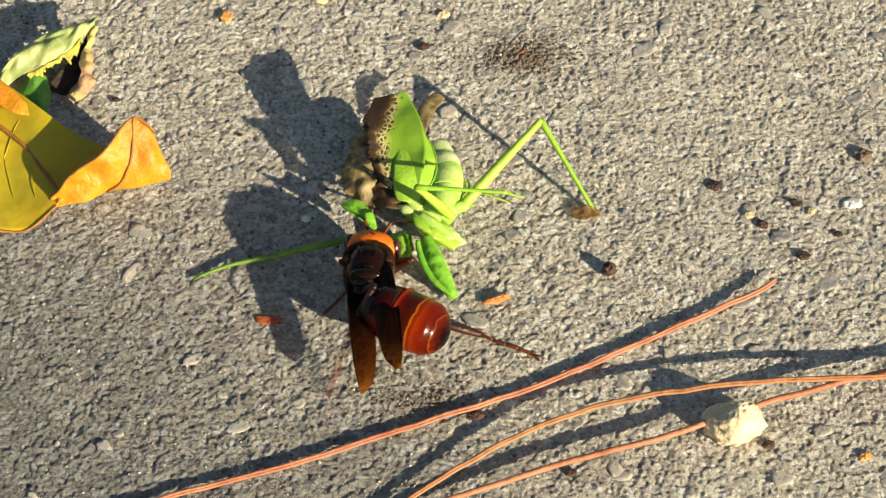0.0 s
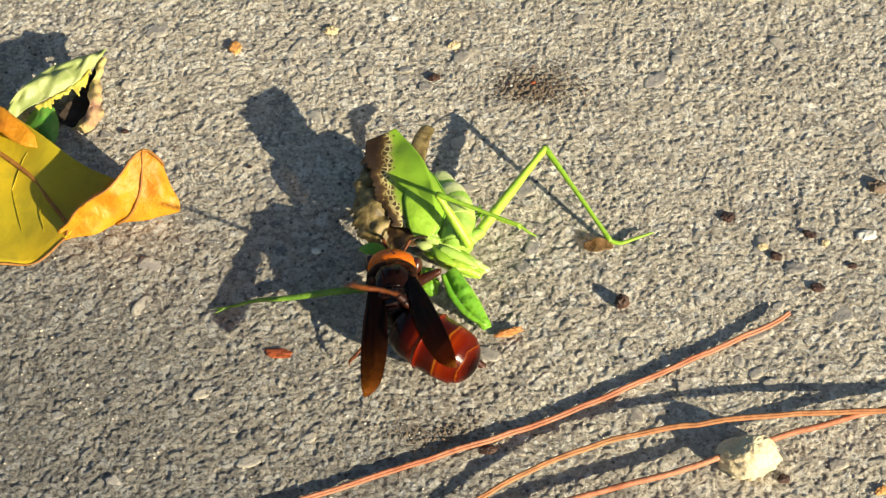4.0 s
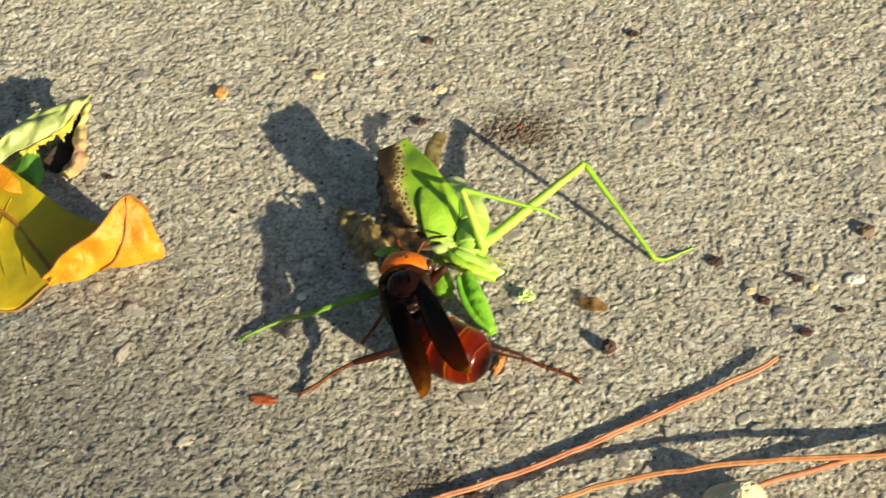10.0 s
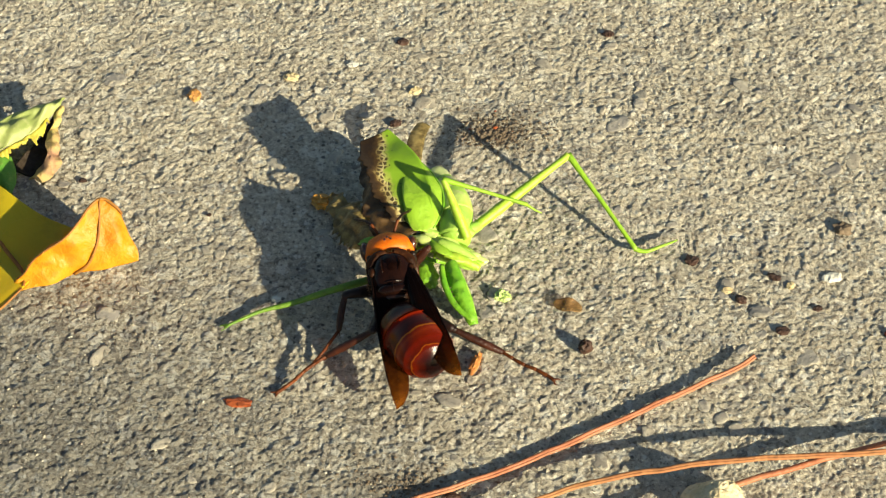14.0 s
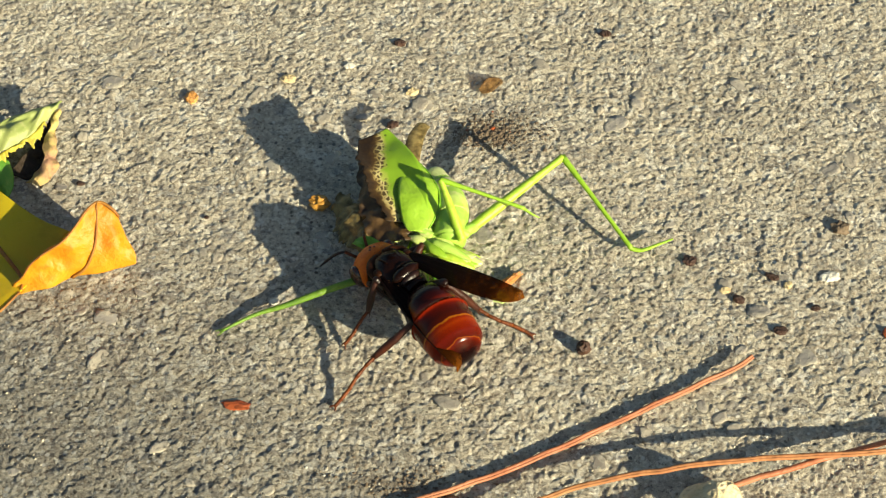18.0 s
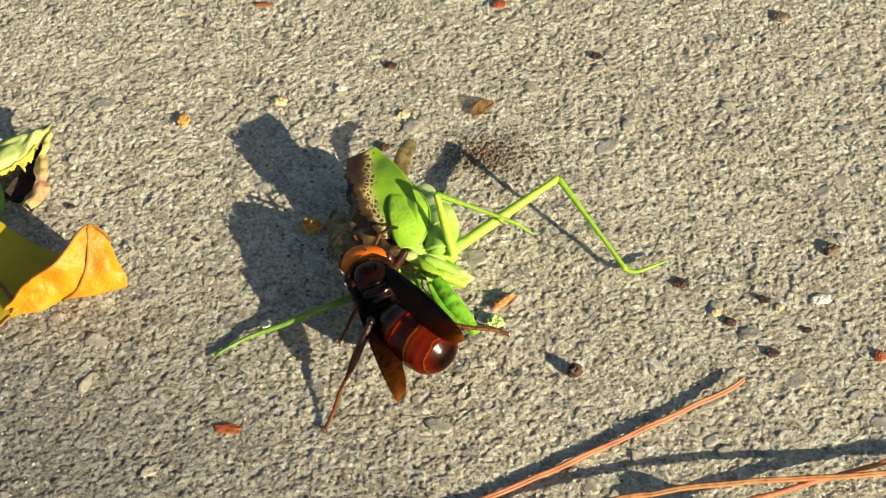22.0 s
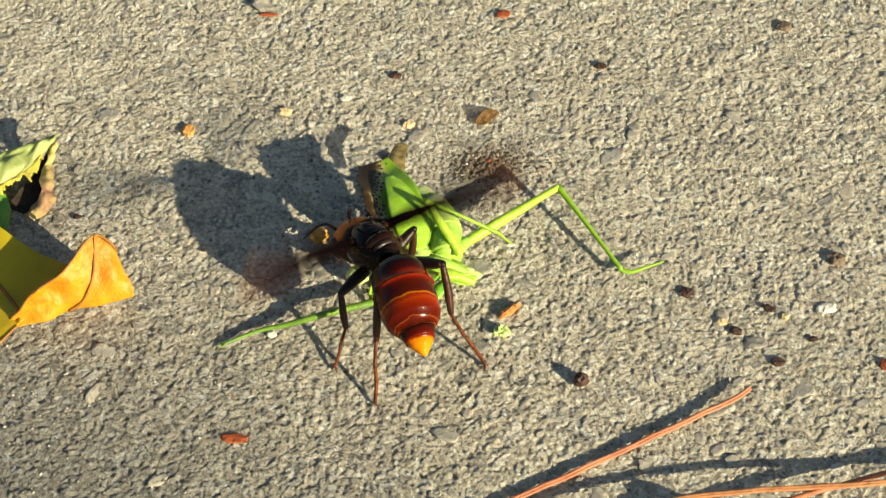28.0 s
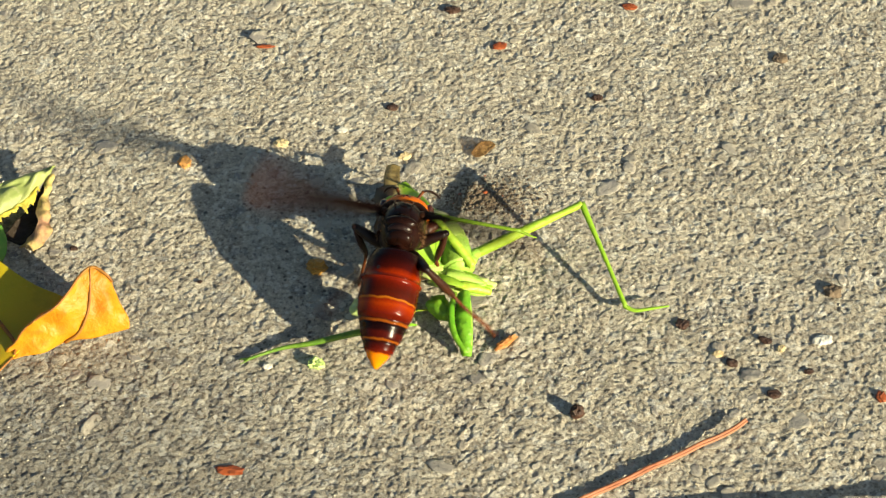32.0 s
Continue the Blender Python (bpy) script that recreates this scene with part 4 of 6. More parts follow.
def slab_stones():
    """Flush stones of the slab, parts of the ground, and a scatter of sand grains."""
    rs = random.Random(77)
    shapes = []
    for k in range(7):
        g = Geo()
        ball(g, (0, 0, 0), (1.0, 0.76, 0.20), 14, 6, 0, 0.5, 0.7, k + 1)
        ob = part("stone", g, AGGREGATE, ground)
        shapes.append(ob.data)
        bpy.data.objects.remove(ob, do_unlink=True)
    for k in range(170):
        x, y = rs.uniform(-98, 98), rs.uniform(-70, 95)
        if math.hypot((x - 10) / 12, (y - 34) / 8) < 1:
            x += 24
        ob = new("stone", shapes[k % 7])
        ob.parent = ground
        w = rs.uniform(0.8, 1.5) if rs.random() < 0.55 else rs.uniform(1.5, 2.8)
        z = height_at(x, y)
        ob.matrix_basis = Matrix.LocRotScale((x * MM, y * MM, (max(z, -0.04) - 0.02) * MM), Euler((rs.gauss(0, 0.08), rs.gauss(0, 0.08), rs.uniform(0, 6.28))), (w, w * rs.uniform(0.7, 1.1), 0.9))
    xs = np.array([rs.uniform(-100, 102) for _ in range(4500)])
    ys = np.array([rs.uniform(-74, 98) for _ in range(4500)])
    zs = ground_height(xs, ys)
    g = Geo()
    for x, y, z in zip(xs, ys, zs):
        r = 0.10 + 0.26 * rs.random() ** 2.2
        a = rs.uniform(0, 6.28)
        c, s = math.cos(a) * r, math.sin(a) * r
        e = rs.uniform(0.6, 1.0)
        g.add([(x + c, y + s, z), (x - s * e, y + c * e, z + 0.02), (x - c, y - s, z), (x + s * e, y - c * e, z), (x + 0.2 * c, y, z + r * 0.75), (x, y, z - r * 0.4)],
              [(0, 1, 4), (1, 2, 4), (2, 3, 4), (3, 0, 4), (1, 0, 5), (2, 1, 5), (3, 2, 5), (0, 3, 5)])
    tagged(part("sand", g, SAND, ground, "pale and dark sand grains", False), kind="stuff")


slab_stones()


# hornet: seconds; thorax x, y, z (mm), yaw, pitch, roll; head yaw; abdomen yaw, pitch, tail bend; left wing sweep, lift; right wing sweep, lift;
#   then the feet x, y: front left, front right, middle left, middle right, hind left, hind right
HORNET = [
    (0, (-17.6, -27.6, 8.0, -2.7, -5.0, -2.9), (-8, 64, 2, 100), (-8, 13, 10, -4), (-19.7, -19.1, -13.6, -18.9, -25.7, -30.4, -9.2, -31.1, -24.2, -48.1, 13.5, -39.8)),
    (1, (-19.7, -28.9, 8.1, 2.5, -4.4, -8.3), (8, 79, 14, 100), (-16, 18, 11, 1), (-22.6, -20.7, -16.7, -19.9, -27.6, -32.4, -11.1, -31.7, -25.1, -48.8, 13.1, -39.9)),
    (2, (-19.3, -29.7, 8.2, 5.3, -5.4, -9.8), (-6, 72, 18, 100), (-17, 8, 14, -8), (-22.7, -21.7, -16.7, -20.6, -27.1, -33.6, -10.6, -32.1, -24.4, -48.0, 13.4, -39.8)),
    (3, (-18.4, -30.3, 8.1, 3.1, -6.6, -7.8), (-12, 76, 13, 100), (-14, 1, 10, -8), (-21.5, -22.1, -15.5, -21.3, -26.3, -33.9, -9.8, -33.0, -21.7, -46.1, 13.2, -40.0)),
    (5.5, (-4.5, -14.0, 8.1, 11.0, 8.0, -3.8), (-14, 3, 3, 100), (39, -6, 20, -17), (-8.8, -6.3, 2.6, -0.6, -17.4, -32.6, 4.2, -15.5, -16.3, -45.2, 12.8, -39.7)),
    (6, (-1.5, -15.3, 8.1, 9.1, 11.4, -6.5), (-8, 12, -12, 100), (25, 10, 14, -11), (-5.4, -7.5, 0.4, -6.0, -9.0, -19.7, 7.3, -17.1, -17.0, -34.3, 12.2, -39.0)),
    (6.5, (-9.9, -13.0, 8.2, 10.4, 5.6, -9.3), (-34, 67, 12, 100), (8, 16, -17, -16), (-14.0, -5.3, -8.2, -3.7, -17.4, -17.6, -1.1, -14.6, -16.3, -34.2, 8.7, -9.6)),
    (7, (-8.4, -15.1, 8.1, 0.2, 18.0, -3.3), (-24, 56, -12, 100), (0, 6, 15, -23), (-10.9, -6.7, -4.9, -6.2, -16.3, -18.3, 0.2, -18.2, -16.3, -34.2, 9.7, -18.8)),
    (7.5, (-11.1, -14.4, 8.2, 10.4, 21.8, -5.3), (-32, 68, 4, 100), (1, -14, -1, -11), (-15.3, -6.7, -9.4, -5.1, -18.6, -19.0, -2.4, -16.0, -28.6, -30.1, 21.3, -27.5)),
    (8, (-10.5, -14.8, 8.1, 17.6, 18.4, -14.3), (-23, 54, 8, 100), (6, -9, 1, -12), (-15.8, -7.6, -10.2, -5.3, -17.5, -20.3, -1.8, -15.3, -29.3, -30.3, 22.0, -27.9)),
    (9, (-10.6, -14.3, 8.0, 11.2, 13.8, -8.1), (-10, 55, -3, 100), (-10, 4, 9, -5), (-14.9, -6.6, -9.1, -5.0, -18.1, -19.0, -1.9, -15.8, -29.2, -30.0, 21.9, -27.4)),
    (10, (-10.4, -15.3, 8.0, 3.3, 8.3, -7.9), (-13, 57, -2, 100), (-13, -12, 20, -21), (-13.4, -7.1, -7.5, -6.3, -18.3, -18.9, -1.8, -18.0, -29.3, -30.6, 21.7, -27.5)),
    (11, (-8.2, -11.8, 8.0, 18.3, 0.1, -7.3), (-23, 12, -10, 100), (4, -5, 9, -20), (-13.5, -4.7, -8.0, -2.4, -15.1, -17.4, 0.5, -12.2, -29.1, -30.3, 21.5, -27.4)),
    (12, (-11.0, -14.3, 8.0, 6.0, 5.6, -5.5), (-6, 58, 2, 100), (1, 1, 11, -14), (-14.5, -6.2, -8.6, -5.1, -18.7, -18.3, -2.3, -16.5, -28.9, -29.9, 21.6, -27.7)),
    (13, (-8.6, -12.3, 8.1, 10.8, 11.7, -4.8), (7, 27, -18, 100), (1, -6, 13, -28), (-12.8, -4.6, -7.0, -3.0, -22.9, -23.1, 0.2, -13.8, -29.1, -30.1, 21.6, -27.4)),
    (14, (-8.3, -11.0, 8.0, 6.5, 13.8, -4.0), (3, 23, -26, 100), (-3, -0, 15, -17), (-11.8, -3.0, -5.9, -1.9, -22.6, -23.1, 0.4, -13.2, -29.2, -30.0, 22.0, -28.0)),
    (16.5, (-5.6, -7.0, 8.0, 16.9, 3.9, -6.1), (-7, -6, -9, 50), (0, 7, 20, -12), (-10.7, 0.2, -5.1, 2.5, -12.7, -12.4, 3.1, -7.6, -16.0, -18.9, 21.3, -27.4)),
    (17, (-4.7, -8.1, 8.0, 36.0, -3.9, -8.1), (14, -11, -6, 100), (13, 3, 14, -16), (-12.3, -3.0, -7.8, 0.9, -16.9, -18.5, 3.3, -5.9, -17.8, -31.6, 21.2, -27.5)),
    (18, (-6.6, -9.3, 8.1, 40.4, -12.7, -2.3), (5, -13, 10, 100), (9, 9, 13, -3), (-14.7, -4.8, -10.5, -0.5, -16.8, -18.4, 1.1, -6.4, -18.3, -32.4, 17.4, -16.6)),
    (19, (-7.3, -6.8, 8.1, 32.8, -2.9, -9.2), (1, -8, -5, 100), (8, -0, 10, -8), (-14.6, -1.4, -9.8, 2.3, -16.3, -18.5, 0.9, -5.1, -18.3, -32.5, 17.6, -16.7)),
    (20, (-6.1, -4.9, 8.0, 14.6, 3.2, -6.6), (-2, 3, -13, 100), (7, -2, 17, 0), (-10.9, 2.5, -5.2, 4.5, -13.3, -10.1, 2.6, -5.9, -18.4, -32.1, 17.4, -16.3)),
    (21, (-5.5, -4.4, 8.1, 25.2, 2.8, -3.5), (-1, -7, -8, 100), (5, -0, 18, -9), (-11.8, 1.9, -6.6, 4.9, -17.2, -18.7, 3.1, -3.8, -18.1, -32.4, 16.2, -18.5)),
    (22, (-9.4, -6.8, 8.0, 20.0, 2.4, -10.1), (-24, 23, -11, 100), (3, 0, 15, -17), (-15.0, 0.1, -9.6, 2.6, -16.3, -12.6, -0.8, -7.0, -18.4, -32.2, 14.7, -10.8)),
    (23, (-8.9, -10.7, 8.0, 17.7, 8.0, -7.9), (-13, 21, -18, 100), (4, -3, 13, -22), (-14.2, -3.5, -8.6, -1.2, -15.9, -16.2, -0.2, -11.2, -18.4, -32.5, 9.9, -15.2)),
    (24, (-13.2, -8.6, 8.1, 8.3, 25.9, -5.1), (-14, 50, -29, 100), (0, -18, 14, -34), (-17.0, -0.8, -11.2, 0.6, -20.8, -13.0, -4.5, -10.6, -18.7, -33.0, 10.5, -15.1)),
    (25, (-10.9, -4.8, 8.1, 19.3, -3.8, -6.5), (-15, 13, 5, 100), (80, 0, 80, 0), (-16.4, 2.1, -10.9, 4.6, -17.8, -10.5, -2.3, -5.1, -18.0, -32.3, 10.4, -15.5)),
    (25.5, (-8.7, -3.6, 8.1, 19.5, 1.0, -5.8), (-15, 14, 8, 100), (80, 0, 80, 0), (-14.3, 3.4, -8.8, 5.9, -15.8, -18.7, -0.1, -3.8, -13.9, -31.4, 9.6, -15.9)),
    (27.5, (-11.0, -2.8, 13.9, 30.5, -14.9, -1.3), (-4, -25, 23, 15), (80, 0, 80, 0), (-18.0, 4.1, -13.1, 7.6, -16.9, -8.6, -2.7, -0.2, -12.3, -29.7, 9.4, -15.8)),
    (28, (-10.6, 0.6, 13.9, 34.3, -21.6, 0.6), (4, -20, 24, 36), (80, 0, 80, 0), (-17.5, 7.0, -12.8, 10.8, -18.3, -16.2, -1.9, 3.7, -10.8, -24.5, 9.3, -16.0)),
    (29, (-7.0, 6.6, 14.0, 52.0, -28.0, 4.3), (11, -52, 44, 6), (80, 0, 80, 0), (-18.8, 11.1, -15.4, 16.0, -13.5, -0.5, -2.9, 12.2, -11.9, -24.0, 9.4, -16.0)),
    (29.5, (-11.8, 1.3, 13.9, 30.9, -24.6, 0.9), (6, -30, 35, 20), (80, 0, 80, 0), (-18.8, 8.2, -13.9, 11.7, -17.6, -4.5, -3.5, 4.0, -3.1, -26.1, 9.6, -16.2)),
    (30, (-13.8, 0.2, 11.9, 19.0, -9.9, -5.2), (8, 0, 11, 104), (80, 0, 80, 0), (-19.3, 8.4, -13.8, 10.8, -20.8, -4.3, -5.2, 1.1, -3.0, -26.4, 10.2, -15.7)),
    (30.5, (-7.7, 7.8, 14.9, 9.8, -22.9, 1.6), (6, -10, 54, 0), (80, 0, 80, 0), (-11.8, 16.7, -6.0, 18.2, -15.3, 4.5, 1.0, 7.3, -22.5, -20.9, 9.8, -15.3)),
    (31, (-13.6, 16.5, 13.9, -20.1, -20.3, 2.3), (-8, 12, 31, 32), (80, 0, 80, 0), (-11.5, 26.2, -5.7, 24.6, -20.6, 17.3, -5.1, 11.7, -30.9, -5.4, 10.8, 4.1)),
    (31.5, (-4.7, 7.6, 14.9, 11.6, -24.8, 2.3), (5, -20, 55, 0), (80, 0, 80, 0), (-9.1, 16.4, -3.3, 18.1, -12.2, 4.0, 4.0, 7.3, -16.4, -2.9, 4.3, -19.8)),
    (32, (-5.2, 12.9, 14.0, -6.0, -19.3, 2.5), (-2, -5, 44, 10), (80, 0, 80, 0), (-6.7, 22.6, -0.7, 22.5, -13.4, 11.7, 3.0, 10.0, -21.3, 3.5, 12.1, -1.5)),
]
# mantis: seconds; hip x, y (mm), yaw; then hind knee, hind ankle, middle knee, middle foot, far foot
MANTIS = [
    (0, (-0.8, -7.8, -10.8), (13.9, 7.9, 10.6, 23.6, -5.0, 1.0, -9.1, -12.9, 15.5, 11.7, -14.1, 15.5, -49.5, -22.8, 0.6)),
    (1, (-0.4, -6.3, -8.7), (14.0, 10.6, 8.1, 23.5, -5.4, 1.0, -9.3, -10.2, 15.2, 11.6, -11.8, 14.9, -50.4, -22.7, 0.6)),
    (2, (0.1, -7.7, -8.0), (14.0, 9.3, 9.2, 24.0, -6.4, 1.0, -6.5, -13.7, 16.1, 13.2, -15.1, 16.1, -48.7, -22.7, 0.6)),
    (3, (-0.2, -7.7, -7.5), (13.8, 9.3, 9.2, 24.5, -6.7, 1.0, -7.8, -12.7, 15.9, 13.9, -14.9, 15.4, -51.0, -22.9, 0.6)),
    (5.5, (3.4, -1.6, 15.9), (15.6, 17.4, 4.7, 25.2, -7.9, 1.0, 2.4, 5.1, 15.7, 13.5, -10.6, 12.6, -44.1, -23.5, 0.6)),
    (6, (6.6, 0.8, 16.9), (20.1, 18.7, 6.2, 24.8, -7.2, 1.0, 5.1, 6.6, 14.9, 16.6, -9.2, 15.7, -34.9, -26.6, 0.6)),
    (6.5, (6.7, 2.1, 4.9), (23.1, 16.2, 10.4, 25.2, -6.6, 1.0, 10.2, 8.8, 15.9, 18.0, -5.9, 5.7, -35.1, -22.4, 0.6)),
    (7, (6.9, -4.5, -10.8), (20.8, 9.1, 17.5, 25.5, -6.9, 1.0, 13.1, 1.1, 14.4, 19.5, -16.8, 9.7, -36.1, -21.6, 0.6)),
    (7.5, (5.4, 4.9, 6.6), (23.0, 18.4, 8.2, 38.4, 1.2, 1.0, 0.1, 9.2, 13.4, 16.1, 10.7, 2.4, -38.1, -17.2, 0.6)),
    (8, (3.8, 4.5, 2.7), (22.8, 13.3, 13.4, 37.1, 1.0, 1.0, -1.0, 8.5, 13.4, 16.6, 9.5, 5.0, -34.1, -17.4, 0.6)),
    (9, (4.5, 3.9, 1.6), (22.8, 13.1, 13.6, 35.6, 2.9, 1.0, -0.5, 6.1, 15.0, 18.5, 2.1, 12.6, -38.5, -17.8, 0.6)),
    (11, (5.8, 3.1, -0.3), (22.5, 17.7, 8.2, 35.3, -0.5, 1.0, -0.4, 7.6, 13.2, 17.2, 7.3, 4.7, -38.7, -17.7, 0.6)),
    (13, (6.5, 6.2, 0.0), (24.4, 18.0, 11.0, 37.6, 1.6, 1.0, 0.6, 9.3, 14.0, 19.0, 7.0, 8.0, -38.6, -14.9, 0.6)),
    (16.5, (7.2, 6.1, 2.2), (23.5, 21.4, 7.1, 37.4, 0.8, 1.0, 0.6, 10.6, 13.6, 18.8, 8.4, 7.1, -39.3, -15.3, 0.6)),
    (19, (6.0, 6.3, -3.2), (24.0, 18.3, 10.3, 38.4, 0.4, 1.0, 0.4, 11.3, 13.8, 18.3, 4.9, 9.3, -38.9, -15.4, 0.6)),
    (21, (7.2, 7.8, 1.0), (24.8, 21.6, 6.9, 38.7, 1.8, 1.0, 1.1, 13.1, 14.3, 19.1, 7.7, 9.2, -37.9, -15.8, 0.6)),
    (23, (5.5, 7.9, -0.9), (24.4, 17.8, 11.4, 38.2, 0.3, 1.0, 1.5, 12.5, 13.6, 19.5, 6.1, 9.0, -38.4, -15.4, 0.6)),
    (25, (6.6, 8.6, -1.6), (24.1, 22.6, 6.4, 38.1, -0.1, 1.0, -0.5, 13.6, 14.0, 18.4, 7.1, 9.4, -38.0, -16.3, 0.6)),
    (28, (6.0, 10.7, 5.9), (24.1, 24.2, 4.6, 38.2, 0.7, 1.0, -4.1, 16.9, 15.6, 11.6, 12.8, 4.7, -39.8, -11.4, 0.6)),
    (30, (6.0, 10.3, 4.3), (24.1, 23.8, 3.9, 38.6, -0.3, 1.0, -7.4, 14.9, 14.0, 12.3, 9.8, 10.3, -41.5, -9.9, 0.6)),
    (32, (8.6, 15.8, 14.6), (29.1, 23.1, 9.9, 37.9, 0.9, 1.0, -2.0, 21.1, 14.9, 17.9, 15.3, 10.8, -36.8, -8.0, 0.6)),
]


def empty(name, label, category):
    return tagged(new(name), label, category)


# ---- the hornet: local y runs to its head, z up ----
def tergites(rings, cuts, lip=0.16):
    """Rings of a body with small overlapping steps at the cuts."""
    out = []
    for (y0, a0, b0, c0), (y1, a1, b1, c1) in zip(rings, rings[1:]):
        for k in range(4):
            s = k / 4
            y = y0 + (y1 - y0) * s
            e = s * s * (3 - 2 * s)
            out.append((y, a0 + (a1 - a0) * (0.5 * s + 0.5 * e), b0 + (b1 - b0) * (0.5 * s + 0.5 * e), c0 + (c1 - c0) * s))
    out.append(rings[-1])
    done = []
    for y, a, b, c in out:
        bumped = 0.0
        for q in cuts:
            if 0 <= y - q < 1.0:
                bumped = lip * (1 - (y - q))
        done.append((y, a + bumped, b + bumped, c))
    for q in cuts:
        near = min(done, key=lambda r: abs(r[0] - q))
        done.append((q - 0.03, near[1] - 0.10, near[2] - 0.10, near[3]))
        done.append((q + 0.03, near[1] + lip, near[2] + lip, near[3]))
    return sorted(done, key=lambda r: -r[0])


def fuzz(name, parent, count, place, length, seed):
    """Short hairs standing on a body; place(rs) gives a foot and a way."""
    rs = random.Random(seed)
    g = Geo()
    for _ in range(count):
        p, d = place(rs)
        d = (d + Vector((rs.gauss(0, 0.25), rs.gauss(0, 0.25), rs.gauss(0, 0.25)))).normalized()
        s = d.orthogonal().normalized() * 0.045
        q = d.cross(s)
        tip = p + d * (length * rs.uniform(0.6, 1.2))
        g.add([p + s, p - s * 0.5 + q * 0.8, p - s * 0.5 - q * 0.8, tip], [(0, 1, 3), (1, 2, 3), (2, 0, 3)])
    return tagged(part(name, g, HAIR, parent, "short golden brown hairs"), kind="stuff")


def build_hornet():
    parts = {}
    root = empty("hornet", "large dark brown hornet with orange head feeding on a mantis", "hornet")
    parts["root"] = root
    # thorax
    g = Geo()
    lathe(g, [(6.3, 1.2, 1.2, -0.2), (6.0, 2.6, 2.4, -0.1), (5.2, 3.7, 3.4, 0.0), (3.8, 4.35, 4.1, 0.1), (2.0, 4.6, 4.5, 0.15), (0.2, 4.6, 4.5, 0.1),
              (-1.6, 4.35, 4.2, 0.0), (-3.2, 3.8, 3.6, -0.2), (-4.6, 2.9, 2.9, -0.5), (-5.6, 1.7, 1.9, -0.6), (-6.1, 0.7, 0.8, -0.4)], 32, 0, 0.05, 2)
    thorax = part("thorax", g, THORAX_DARK, root, "glossy black brown hairy thorax")
    g = Geo()
    ball(g, (0, 1.7, 0.7), (3.5, 3.7, 4.1), 30, 20, 0, 0.05, 0.7, 3)
    part("back_shield", g, SHIELD_BROWN, thorax, "glossy dark brown domed back shield")
    for s in (-1, 1):
        g = Geo()
        tube(g, [(s * 0.7, 5.0, 3.2), (s * 2.3, 4.5, 2.9), (s * 3.6, 3.2, 2.6), (s * 4.1, 1.6, 2.2)], [0.5, 0.9, 0.95, 0.5], 12, 18)
        part("collar", g, COLLAR_BROWN, thorax, "hairy brown collar plate")
        g = Geo()
        ball(g, (s * 3.5, 1.3, 3.1), (0.75, 1.05, 0.6), 12, 8)
        part("wing_root", g, COLLAR_BROWN, thorax, "brown wing root plate")
        g = Geo()
        tube(g, [(s * 1.7, 3.6, 4.30), (s * 1.75, 2.0, 4.72), (s * 1.6, 0.4, 4.75)], [0.10, 0.16, 0.10], 6, 10)
        part("shield_ridge", g, THORAX_DARK, thorax)
    g = Geo()
    ball(g, (0, -2.5, 2.9), (3.1, 1.35, 1.55), 26, 14, 0, 0.06, 0.7, 4)
    part("scutellum", g, THORAX_DARK, thorax, "glossy black shoulder plate")
    g = Geo()
    tube(g, [(0, -1.5, 4.3), (0, -2.5, 4.52), (0, -3.4, 4.0)], [0.10, 0.14, 0.08], 6, 8)
    part("scutellum_ridge", g, THORAX_DARK, thorax)
    g = Geo()
    tube(g, [(-3.0, -0.9, 3.0), (0, -1.35, 4.3), (3.0, -0.9, 3.0)], [0.16, 0.22, 0.16], 8, 16)
    part("shield_rim", g, THORAX_DARK, thorax)
    g = Geo()
    ball(g, (0, -3.9, 2.35), (2.3, 0.8, 1.25), 18, 10)
    part("postscutellum", g, LEG_BROWN, thorax, "dark reddish brown plate")
    g = Geo()
    ball(g, (0, -5.0, 0.8), (2.6, 1.0, 2.0), 18, 10, 0, 0.08, 0.6, 6)
    part("rear_plate", g, THORAX_DARK, thorax)

    def on_thorax(rs):
        if rs.random() < 0.6:
            a, y = rs.uniform(-0.3, math.pi + 0.3), rs.uniform(4.4, 6.1)
        else:
            a, y = rs.choice((rs.uniform(-0.4, 0.75), math.pi - rs.uniform(-0.4, 0.75))), rs.uniform(-4.0, 4.6)
        w = 4.5 * math.sqrt(max(0.05, 1 - (y / 7.3) ** 2)) + 0.1
        return Vector((math.cos(a) * w, y, math.sin(a) * w * 0.96)), Vector((math.cos(a), 0.25, math.sin(a)))

    fuzz("hairs", thorax, 700, on_thorax, 0.62, 4)
    # head
    g = Geo()
    lathe(g, [(-0.9, 1.4, 1.2, -0.2), (-0.7, 3.4, 2.9, -0.5), (-0.1, 4.4, 3.7, -0.8), (0.9, 4.8, 4.1, -1.0), (2.0, 4.75, 4.1, -1.2),
              (3.2, 4.2, 3.7, -1.5), (4.2, 3.2, 2.9, -1.8), (4.8, 1.9, 1.8, -2.1), (5.0, 0.8, 0.8, -2.2)], 32, 0, 0.03, 5)
    head = part("head", g, HEAD_ORANGE, root, "broad orange head")
    parts["head"] = head
    head.matrix_basis = pose(0, 6.0 * MM, 0.5 * MM)
    for s in (-1, 1):
        g = Geo()
        ball(g, (s * 4.0, 1.9, -1.2), (1.25, 1.8, 2.6), 16, 12, turn=Matrix.Rotation(s * 0.2, 3, "Y"))
        part("eye", g, EYE_DARK, head, "dark brown compound eye")
        g = Geo()
        tube(g, [(s * 1.0, 4.0, -0.3), (s * 1.9, 5.4, 0.9), (s * 2.5, 6.3, 1.7)], [0.28, 0.3, 0.3], 8, 6)
        part("antenna_base", g, LEG_RUST, head, "rust brown antenna base")
        g = Geo()
